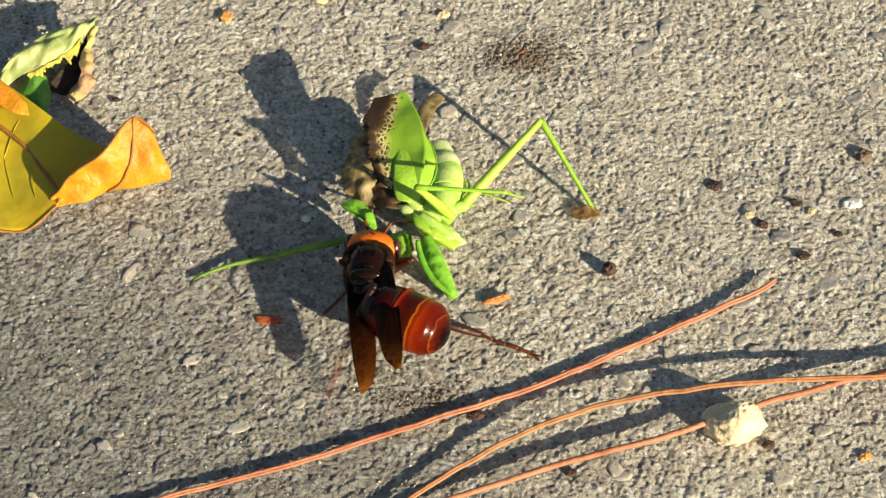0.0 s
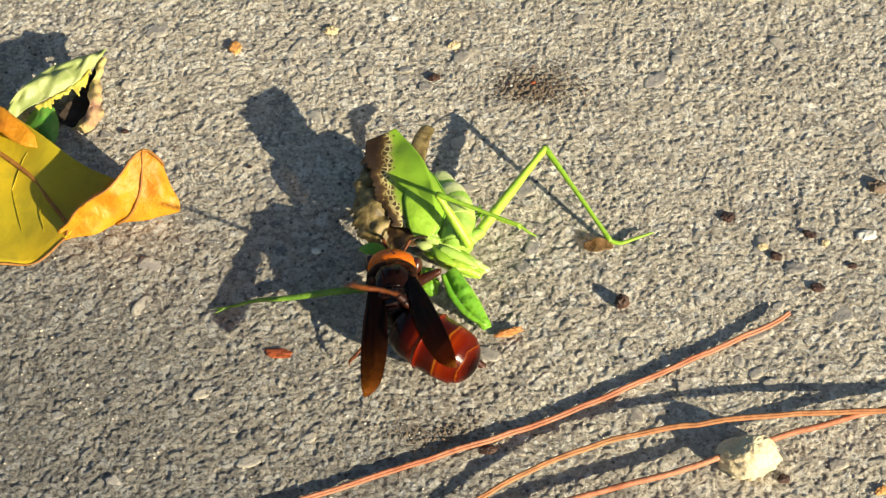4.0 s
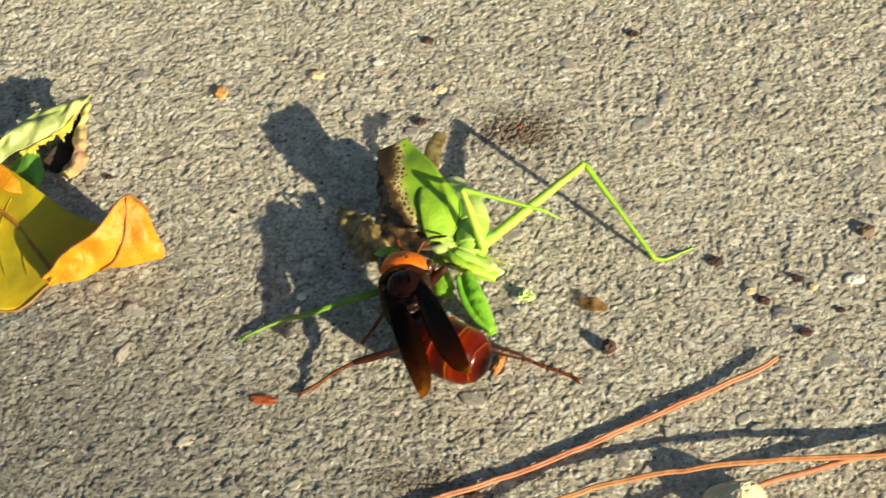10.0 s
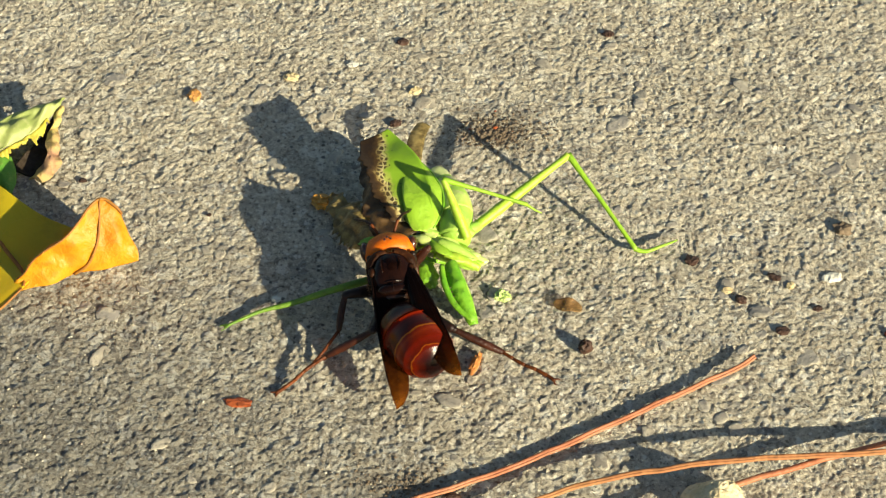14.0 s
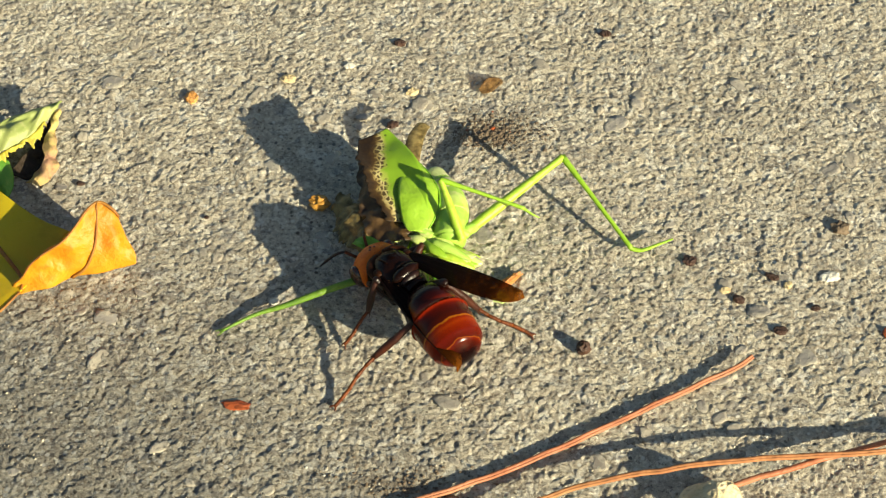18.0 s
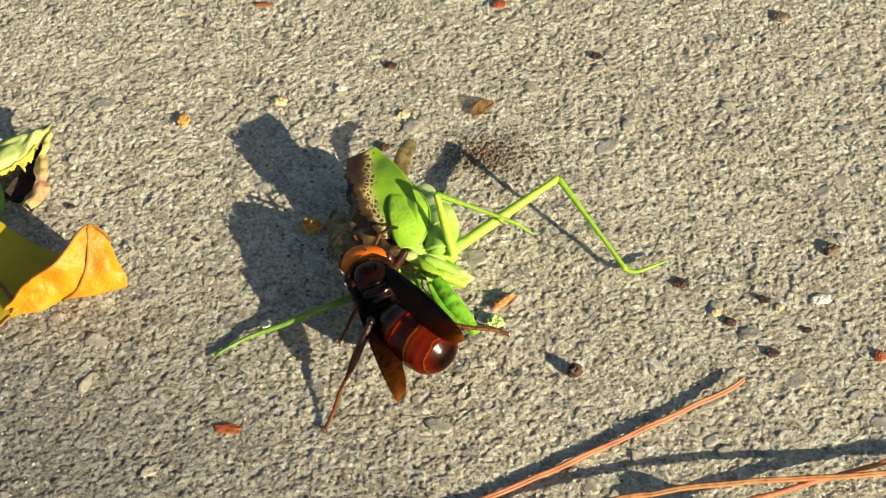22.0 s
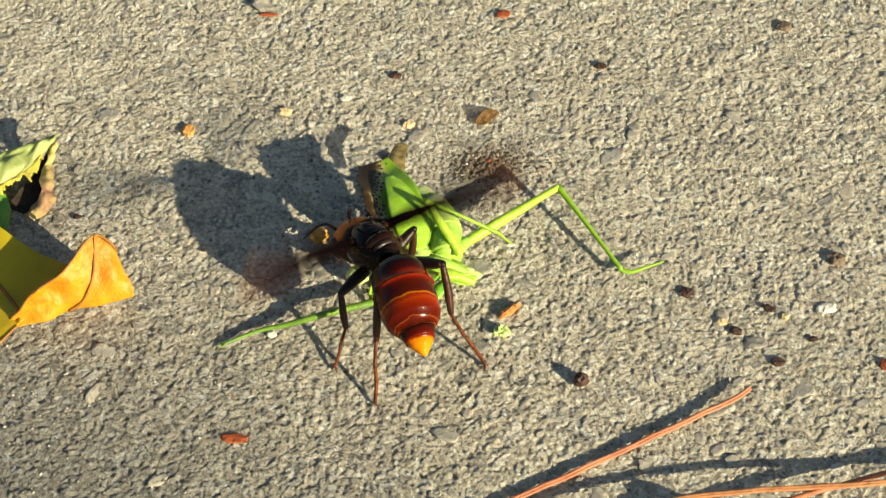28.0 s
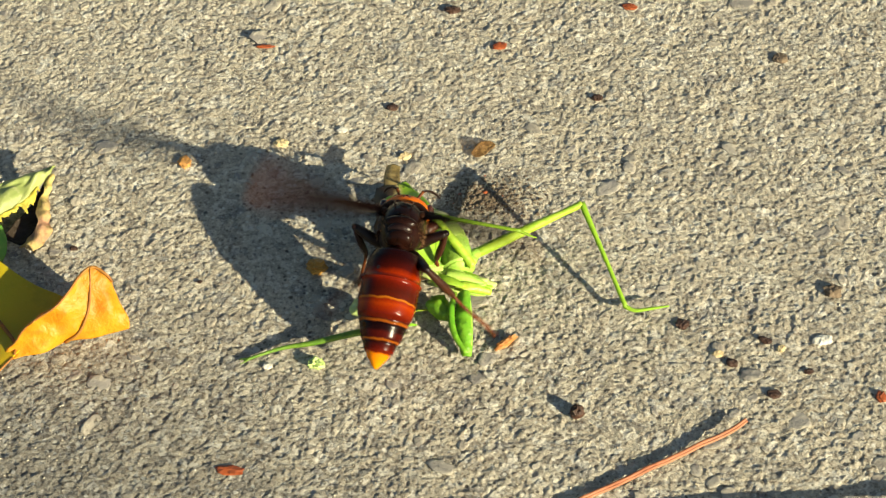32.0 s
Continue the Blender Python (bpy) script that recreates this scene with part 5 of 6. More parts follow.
        tube(g, [(s * 2.5, 6.3, 1.7), (s * 3.6, 7.8, 1.2), (s * 4.8, 9.6, -0.3), (s * 5.4, 11.4, -2.0)], [0.24, 0.27, 0.27, 0.16], 8, 22)
        part("antenna", g, LEG_BROWN, head, "dark segmented antenna")
        g = Geo()
        tube(g, [(s * 2.0, 3.8, -4.2), (s * 2.2, 5.0, -5.2), (s * 1.2, 5.9, -6.0), (s * 0.2, 6.1, -6.3)], [1.0, 0.95, 0.7, 0.3], 10, 10, flat=0.7)
        part("mandible", g, MANDIBLE, head, "orange brown jaw")
    for x in (-1.0, 0.0, 1.0):
        g = Geo()
        ball(g, (x * 0.55, 1.5 - abs(x) * 0.5, 3.0), (0.26, 0.26, 0.2), 8, 6)
        part("ocellus", g, EYE_DARK, head)
    # abdomen in two pieces that bend against one another
    g = Geo()
    rings = [(0.3, 0.6, 0.6, 0), (-0.5, 1.1, 1.1, 0), (-0.8, 2.9, 2.7, 0), (-1.5, 4.3, 3.9, 0), (-3.2, 5.05, 4.55, 0), (-7.0, 5.45, 4.9, 0), (-10.0, 5.45, 4.95, 0), (-12.6, 5.2, 4.7, 0)]
    full = tergites(rings, (-7.05,)) + [(-13.4, 5.05, 4.55, 0.0), (-13.85, 4.9, 4.4, 0.0), (-14.0, 4.65, 4.2, 0.0), (-14.8, 4.2, 3.8, -0.1), (-15.4, 3.65, 3.3, -0.15), (-15.46, 3.5, 3.15, -0.15), (-16.0, 2.7, 2.4, -0.3), (-16.4, 1.7, 1.5, -0.4), (-16.6, 0.8, 0.7, -0.4), (-16.65, 0.3, 0.3, -0.4)]
    lathe(g, full, 36)
    ab = part("abdomen", g, ABDOMEN_FRONT, root, "glossy red brown abdomen banded dark and yellow")
    parts["abdomen"] = ab
    g = Geo()
    rings = [(1.6, 3.6, 3.3, 0), (0.4, 4.4, 4.0, 0), (-1.0, 4.65, 4.2, 0), (-3.6, 4.6, 4.15, 0), (-6.4, 3.9, 3.5, 0), (-8.6, 2.9, 2.6, 0), (-10.2, 2.0, 1.8, 0), (-11.6, 1.0, 1.0, -0.1), (-12.4, 0.3, 0.3, -0.2)]
    lathe(g, tergites(rings, (-4.1, -7.4, -9.4), 0.12), 32)
    parts["tail"] = part("abdomen_tip", g, ABDOMEN_REAR, ab, "tapering banded abdomen end with yellow orange tip")
    # wings
    for s, key in ((-1, "wing_l"), (1, "wing_r")):
        g = Geo()

        def wing(u, v, s=s):
            lead = 0.6 * math.sin(math.pi * u) + 0.35
            trail = 0.9 + 2.5 * math.sin(math.pi * min(1, 0.06 + 0.80 * u ** 1.15)) ** 0.9
            rnd = math.sqrt(max(0.0, 1 - max(0.0, (u - 0.86) / 0.14) ** 2)) if u > 0.86 else 1.0
            x = (lead * rnd) * (1 - v) - trail * rnd * v
            fold = 0.5 * math.sin(math.pi * v) + 0.10 * math.sin(9 * v + 3 * u) * (1 - 0.5 * u)
            return Vector((s * x, -27.0 * u, fold - 1.5 * v * u))

        sheet(g, wing, 40, 14, 0.07)
        w = part("wing", g, WING_BROWN, root, "long smoky brown wing with amber tip")
        parts[key] = w
        for v, r in ((0.0, 0.20), (0.16, 0.08), (0.42, 0.05), (0.70, 0.04)):
            g = Geo()
            tube(g, [wing(u, v + 0.10 * u * (v > 0)) + Vector((0, 0, 0.05)) for u in (0.0, 0.22, 0.44, 0.66, 0.84)], [r, r, r * 0.7, r * 0.35], 5, 16)
            part("wing_vein", g, WING_VEIN if v == 0 else WING_BROWN, w)
    # legs: local y runs along each bone
    parts["legs"] = {}
    for n, (hx, hy, hz, l1, l2, r) in LEGS.items():
        g = Geo()
        tube(g, [(0, -0.8, 0.3), (0, 0.3, 0.25), (0, l1 * 0.45, 0.35), (0, l1, 0)], [0.95 * r, 0.80 * r, 1.12 * r, 1.0 * r, 0.64 * r], 10, 16)
        ball(g, (0, l1, 0), (0.62 * r, 0.62 * r, 0.62 * r), 10, 6)
        femur = part("leg", g, LEG_BROWN if n[0] != "F" else LEG_SHIN, root, "dark brown upper leg")
        g = Geo()
        lt, dip = l2 * 0.46, -0.13 * l2
        tube(g, [(0, 0, 0), (0, lt * 0.5, 0.42 * dip), (0, lt, dip)], [0.44 * r, 0.60 * r, 0.66 * r, 0.46 * r], 8, 12, 1)
        foot = [(0, lt, dip), (0.2, lt + 0.35 * (l2 - lt), 0.72 * dip), (-0.2, lt + 0.7 * (l2 - lt), 0.34 * dip), (0, l2, 0)]
        for k in range(5):
            a, b = catmull(foot, k / 5), catmull(foot, min(1.0, (k + 1.04) / 5))
            tube(g, [a, a.lerp(b, 0.5), b], [0.27 * r, 0.29 * r, 0.31 * r], 7, 4)
        for q in (-1, 1):
            tube(g, [(q * 0.15, l2 - 0.2, 0), (q * 0.55, l2 + 0.35, 0), (q * 0.5, l2 + 0.75, -0.35)], [0.15 * r, 0.12 * r, 0.05], 6, 5)
            tube(g, [(q * 0.2, lt - 0.3, dip), (q * 0.65, lt + 1.1, dip - 0.3)], [0.12 * r, 0.04], 5, 3)
        tib = part("lower_leg", g, [LEG_RUST, LEG_SHIN], femur, "rust brown lower leg with jointed foot")
        parts["legs"][n] = (femur, tib)
    return parts


LEGS = {"FL": (-2.4, 3.8, -3.0, 5.2, 8.4, 0.9), "FR": (2.8, 3.6, -2.8, 6.2, 8.8, 0.95),
        "ML": (-2.5, 0.4, -3.6, 7.0, 13.6, 1.1), "MR": (2.5, 0.4, -3.6, 7.0, 13.6, 1.1),
        "HL": (-2.3, -3.0, -3.4, 9.6, 20.6, 1.2), "HR": (2.3, -3.0, -3.4, 9.6, 20.6, 1.2)}


def bone(at, way, up):
    """A pose whose y axis runs along way, with z towards up."""
    y = Vector(way).normalized()
    x = y.cross(Vector(up))
    x = x.normalized() if x.length > 1e-6 else y.orthogonal().normalized()
    z = x.cross(y)
    m = Matrix((x, y, z)).transposed().to_4x4()
    m.translation = at
    return m


def two_bones(hip, foot, l1, l2, up):
    """The poses of upper and lower bone (the lower in the upper's space), the knee raised towards up."""
    d = foot - hip
    n = max(1e-6, d.length)
    r = min(n, (l1 + l2) * 0.999)
    r = max(r, abs(l1 - l2) * 1.02 + 1e-6)
    w = d / n
    c = (l1 * l1 + r * r - l2 * l2) / (2 * l1 * r)
    s = math.sqrt(max(0.0, 1 - c * c))
    u = (up - w * up.dot(w))
    u = u.normalized() if u.length > 1e-6 else w.orthogonal().normalized()
    knee = hip + (w * c + u * s) * l1
    end = hip + w * r
    a = bone(hip, knee - hip, u)
    return a, a.inverted() @ bone(knee, end - knee, u)


# ---- the mantis, partly eaten: local origin on the ground below its hind hip ----
def build_mantis():
    parts = {}
    root = empty("mantis", "bright green partly eaten mantis lying on concrete", "mantis")
    parts["root"] = root
    g = Geo()
    spine = [(-8.0, 14.0, 3.0), (-5.4, 9.4, 3.6), (-3.6, 4.0, 4.2), (-4.0, -3.5, 4.2)]
    tube(g, spine, [1.8, 2.9, 3.3, 3.2, 2.4], 20, 30)
    body = part("abdomen", g, GREEN_PALE, root, "pale green soft abdomen")
    for k in range(4):
        u = 0.06 + 0.23 * k
        p, q = catmull(spine, u), catmull(spine, u + 0.22)
        g = Geo()
        w = math.sin(math.pi * (0.15 + 0.7 * u))
        tube(g, [p, p.lerp(q, 0.5), q], [2.0 + 1.25 * w, 2.1 + 1.4 * w, 2.05 + 1.4 * w, 2.0 + 1.3 * w], 20, 12)
        part("segment", g, (BELLY, BELLY, FLESH, GREEN_PALE)[k], body)
    # torn pale flesh and plates that lie like petals over the hips
    rs = random.Random(5)
    for k in range(22):
        c = Vector((-9.8 + 0.44 * k + rs.uniform(-0.8, 0.8), -2.4 - 0.27 * k + rs.uniform(-2.0, 1.8), 5.7 - 0.12 * k + rs.uniform(-0.5, 0.6)))
        g = Geo()
        a = -0.75 + 0.03 * k + rs.uniform(-0.28, 0.28)
        d = Vector((math.cos(a), math.sin(a), rs.uniform(-0.3, 0.1)))
        n = rs.uniform(1.8, 3.3)
        sheet(g, ribbon([c - d * n, c - d * n * 0.3 + Vector((0, 0, 0.5)), c + d * n * 0.4 + Vector((0, 0, 0.4)), c + d * n], [(-d.y, d.x, rs.uniform(-0.5, 0.5))] * 4, oval(rs.uniform(0.9, 1.7), 0.06, 0.9), -0.55, 0.15, 0.4, k), 16, 8, 0.16)
        part("torn_plate", g, (GREEN_PALE, FLESH, FLESH, GREEN)[k % 4], body, "pale torn tissue")
    for k in range(5):
        g = Geo()
        c = Vector((-8.6 + 1.8 * k + rs.uniform(-0.6, 0.6), -4.4 - 0.8 * k + rs.uniform(-0.8, 0.8), 2.2))
        ball(g, c, (rs.uniform(1.8, 2.6), rs.uniform(0.7, 1.0), rs.uniform(0.8, 1.1)), 18, 12, 0, 0.12, 0.5, k, Matrix.Rotation(rs.uniform(-0.9, -0.2), 3, "Z"))
        part("flesh", g, FLESH, body, "pale torn flesh")
    # green plates near the hips
    for k, (p, q, r) in enumerate((((-7.0, -4.8, 5.6), (0.0, -7.6, 3.4), 0.85), ((-6.0, -7.2, 4.6), (0.6, -9.0, 2.8), 0.9), ((-5.0, -1.5, 6.0), (-0.4, -2.2, 4.6), 1.0), ((-2.0, -2.0, 4.6), (1.0, 0.4, 4.0), 1.0))):
        g = Geo()
        p, q = Vector(p), Vector(q)
        tube(g, [p, p.lerp(q, 0.5) + Vector((0, 0, 0.4)), q], [r * 0.8, r * 1.25, r * 1.1, r * 0.7], 12, 12)
        part("coxa", g, GREEN_PALE if k != 1 else GREEN_YELLOW, root, "pale green hip joint")
    # upper green forewing with browned edge: v = 0 is the outer edge
    g = Geo()
    blade = ribbon([(-12.0, -0.5, 6.5), (-14.0, 4.8, 8.6), (-16.0, 10.4, 9.8), (-19.2, 17.8, 9.8)],
                   [(1, 0.05, 0.05), (1, 0.15, 0.0), (0.95, 0.3, -0.05), (0.8, 0.5, -0.1)], lambda u: 0.6 + 5.3 * math.sin(math.pi * (0.16 + 0.70 * u)) ** 0.8, -0.18, 0.7, 0.2, 2)

    def eaten(u, v):
        edge = max(0.0, 1 - v / 0.22)
        nibble = 0.5 * noise.noise(Vector((u * 9, 0.4, 2))) + 0.5 * noise.noise(Vector((u * 27, 3.4, 2)))
        return blade(u, v + edge * (0.05 + 0.16 * nibble))

    sheet(g, eaten, 60, 24, 0.14)
    parts["forewing"] = part("forewing", g, FOREWING, root, "green leaf-like wing with browned lacy edge")
    # lower glossy wing pad
    g = Geo()
    pad = ribbon([(-11.4, 14.2, 7.8), (-9.9, 8.8, 8.9), (-9.4, 2.8, 9.0), (-10.0, -3.2, 6.8)],
                 [(1, 0.3, -0.45), (1, 0.2, -0.35), (1, 0.1, -0.25), (1, 0.0, -0.1)], lambda u: 0.3 + 3.8 * math.sin(math.pi * min(0.97, 0.03 + 0.92 * u ** 1.2)) ** 0.7, -0.30, 0.35, 0.3, 7)
    sheet(g, pad, 38, 20, 0.2)
    parts["pad"] = part("wing_pad", g, GREEN, root, "glossy bright green wing pad")
    g = Geo()
    tube(g, [pad(u, 0.985) + Vector((0.05, -0.05, 0.12)) for u in (0.03, 0.25, 0.5, 0.75, 0.95)], [0.12, 0.24, 0.26, 0.12], 7, 20)
    part("wing_rib", g, GREEN_DEEP, parts["pad"], "darker green wing edge")
    # shrivelled brown wings
    g = Geo()
    sheet(g, ribbon([(-14.5, -4.5, 5.0), (-17.0, 0.5, 6.0), (-18.5, 6.0, 7.2), (-20.6, 15.5, 8.4)],
                    [(1, 0.0, 0.4), (1, 0.1, 0.2), (0.9, 0.2, 0.3), (0.7, 0.3, 0.2)], lambda u: (4.5 - 2.6 * u) * (0.9 + 0.4 * noise.noise(Vector((u * 11, 3.3, 1.2))) + 0.3 * noise.noise(Vector((u * 34, 5.3, 1.2)))), 0.15, 1.0, 0.45, 3), 60, 20, 0.10)
    parts["brown"] = part("hindwing", g, BROWN_MEMBRANE, root, "shrivelled dark brown wing")
    g = Geo()
    sheet(g, ribbon([(-17.0, -6.0, 4.6), (-19.4, -1.0, 7.2), (-20.8, 4.6, 8.6), (-21.2, 11.6, 8.8)],
                    [(1, 0.4, 0.2), (1, 0.3, 0.4), (0.9, 0.4, 0.4), (0.8, 0.5, 0.1)], lambda u: oval(3.6, 0.35, 0.45)(u) * (0.85 + 0.4 * noise.noise(Vector((u * 9, 1.3, 4.2))) + 0.35 * noise.noise(Vector((u * 31, 2.3, 1.2)))), 0.25, 1.5, 0.45, 8), 72, 26, 0.10)
    parts["olive"] = part("hindwing", g, OLIVE_MEMBRANE, root, "crumpled olive brown wing")
    g = Geo()
    sheet(g, ribbon([(-14.5, -8.8, 4.4), (-17.6, -7.4, 6.0), (-19.8, -6.4, 6.3), (-21.6, -5.2, 5.6)],
                    [(0.3, 1, -0.5), (0.3, 1, -0.4), (0.3, 1, -0.4), (0.4, 1, -0.3)], oval(2.3, 0.3, 0.6), -0.35, 0.9, 0.3, 6), 28, 16, 0.2)
    part("neck_shield", g, GREEN_DEEP, root, "torn green neck plate")
    g = Geo()
    sheet(g, ribbon([(-12.0, 15.0, 5.2), (-11.4, 18.4, 6.0), (-10.6, 22.0, 6.2), (-9.4, 25.4, 5.6)],
                    [(1, -0.2, 0.2), (1, -0.2, 0.1), (1, -0.3, 0.0), (1, -0.3, 0.0)], lambda u: 1.9 - 0.6 * u, 0.25, 0.5, 0.4, 5), 16, 8, 0.14)
    part("hindwing", g, OLIVE_MEMBRANE, root, "narrow olive brown wing end")
    # toothed front leg
    g = Geo()
    f = ribbon([(-5.0, -9.4, 5.2), (-4.0, -12.8, 4.8), (-2.3, -16.8, 3.6), (-0.4, -21.0, 1.4)], [(1, 0.3, 0.3), (1, 0.25, 0.2), (1, 0.25, 0.1), (1, 0.3, 0)], lambda u: 0.35 + 1.1 * math.sin(math.pi * min(1, 0.10 + 0.86 * u)) ** 0.7, -0.6, 0.35, 0.6, 3)
    sheet(g, f, 30, 14, 0.6)
    claw = part("front_leg", g, CLAW_GREEN, root, "green toothed grasping front leg with dark blotches")
    parts["claw"] = claw
    for k in range(9):
        g = Geo()
        p = f(0.25 + 0.07 * k, 0.10)
        tube(g, [p, p + Vector((-0.9, -0.35, 0.25))], [0.20, 0.04], 6, 3)
        part("spine", g, SPINE_DARK, claw)
    g = Geo()
    tube(g, [(-0.6, -20.8, 2.0), (-3.8, -18.0, 3.0), (-5.8, -14.0, 4.2), (-6.4, -10.0, 5.0)], [0.4, 0.62, 0.68, 0.45], 10, 18, flat=0.7)
    part("shin", g, CLAW_GREEN, claw, "folded green shin")
    g = Geo()
    tube(g, [f(k / 8, 0.97) + Vector((0, 0, 0.1)) for k in range(9)], [0.2, 0.28, 0.28, 0.15], 8, 20)
    part("bright_edge", g, GREEN_PALE, claw, "pale green rounded edge")
    g = Geo()
    ball(g, (-9.4, -9.8, 2.2), (2.1, 3.2, 1.7), 20, 14, 0, 0.3, 0.6, 5, Matrix.Rotation(0.5, 3, "Z"))
    part("front_leg", g, GREEN_DEEP, root, "shaded green front leg base")
    # long legs
    def long_leg(key, l1, l2, r, thin):
        g = Geo()
        tube(g, [(0, -0.6, 0), (0, l1 * 0.35, 0.1), (0, l1 * 0.75, 0.05), (0, l1, 0)], [r * 0.9, r, r * 0.85, r * 0.62, r * 0.7], 10, 18)
        up = part("leg", g, GREEN_YELLOW, root, "yellow green long thin leg")
        g = Geo()
        tube(g, [(0, -0.2, 0), (0, l2 * 0.5, 0.1), (0, l2, 0)], [r * 0.66, thin, thin * 0.85, thin], 8, 14)
        if key == "hind":
            tube(g, [(0, l2 - 0.2, 0), (-1.4, l2 + 1.2, 0.3), (-4.6, l2 + 2.0, 0.9), (-7.6, l2 + 2.6, 1.2)], [thin, thin * 0.8, thin * 0.6, thin * 0.3], 7, 12)
        else:
            tube(g, [(0, l2 - 0.2, 0), (0.3, l2 + 1.5, -0.4), (0.2, l2 + 3.2, -0.9)], [thin * 0.8, thin * 0.6, thin * 0.25], 7, 8)
        low = part("lower_leg", g, GREEN, up, "thin green shin and foot")
        parts[key] = (up, low)

    long_leg("hind", 22.6, 22.2, 1.05, 0.50)
    long_leg("middle", 11.3, 16.5, 0.95, 0.40)
    g = Geo()
    tube(g, [(0, -4.5, 1.4), (0, -1, 1.4), (0, 5, 1.6), (0.6, 13, 0.6), (1.2, 19, 0.2), (0.3, 26, 0.0)], [0.75, 0.72, 0.62, 0.42, 0.25], 9, 24)
    for q in (-1, 1):
        tube(g, [(0.6, 24.6, 0.05), (0.3 + q * 0.3, 25.6, 0.1), (0.25 + q * 0.6, 26.8, 0.0)], [0.22, 0.15, 0.07], 6, 6)
    parts["far"] = part("leg", g, LEG_OLIVE, root, "green far leg stretched on the ground")
    return parts


hornet = build_hornet()
mantis = build_mantis()


# ---- scraps that get moved ----
def scrap(name, label, mat, sx, sy, sz, seed, lump=0.5):
    g = Geo()
    ball(g, (0, 0, sz * 0.6), (sx, sy, sz), 14, 9, 0, lump * 1.2, 1.1, seed)
    return tagged(part(name, g, mat, smooth=False), label, "debris")


def flake_scrap():
    g = Geo()
    sheet(g, ribbon([(-2.6, 0.2, 0.2), (-0.8, -0.1, 0.8), (0.8, 0.1, 0.7), (2.7, -0.1, 0.3)], [(0, 1, 0.2)] * 4, oval(1.4, 0.25, 0.5), 0.2, 0.4, 0.6, 2), 14, 8, 0.12)
    return tagged(part("wing_flake", g, FLAKE), "thin brown wing flake on concrete", "debris")


flake = flake_scrap()
crumb = scrap("green_crumb", "pale green crumb of mantis tissue on concrete", CHIP_GREEN, 1.4, 1.2, 0.9, 41, 0.7)
splinter = scrap("bark_splinter", "orange brown bark splinter on concrete", CHIP_RUST, 2.6, 0.75, 0.7, 42, 0.4)
amber = scrap("amber_scrap", "amber coloured scrap of mantis on concrete", CHIP_AMBER, 1.9, 1.5, 1.1, 43, 0.5)


def shreds():
    """Torn green strips of the mantis, one tangle."""
    root = empty("tissue_shreds", "torn green shreds of mantis tissue on concrete", "debris")
    rs = random.Random(31)
    for k in range(9):
        a = rs.uniform(0, 6.283)
        d = Vector((math.cos(a), math.sin(a), 0))
        c = Vector((rs.gauss(0, 2.4), rs.gauss(0, 1.6), 0.5))
        n = rs.uniform(1.6, 4.4)
        g = Geo()
        w = rs.uniform(0.22, 0.6)
        sheet(g, ribbon([c - d * n, c - d * n * 0.3 + Vector((rs.uniform(-1, 1), rs.uniform(-1, 1), rs.uniform(0.4, 1.4))), c + d * n * 0.4 + Vector((0, 0, rs.uniform(0.2, 1.0))), c + d * n],
                        [(-d.y, d.x, rs.uniform(-0.6, 0.6))] * 4, oval(w, 0.3, 0.5), 0.2, 0.4, 0.7, k), 16, 4, 0.14)
        part("strip", g, (GREEN, CLAW_GREEN, GREEN_YELLOW)[k % 3], root)
    g = Geo()
    ball(g, (-4.6, 3.4, 1.6), (2.3, 1.9, 1.5), 20, 14, 0, 0.15, 0.6, 3)
    part("fluid_lump", g, CHIP_GREEN, root, "glossy yellow green lump of tissue")
    return root


shredded = shreds()


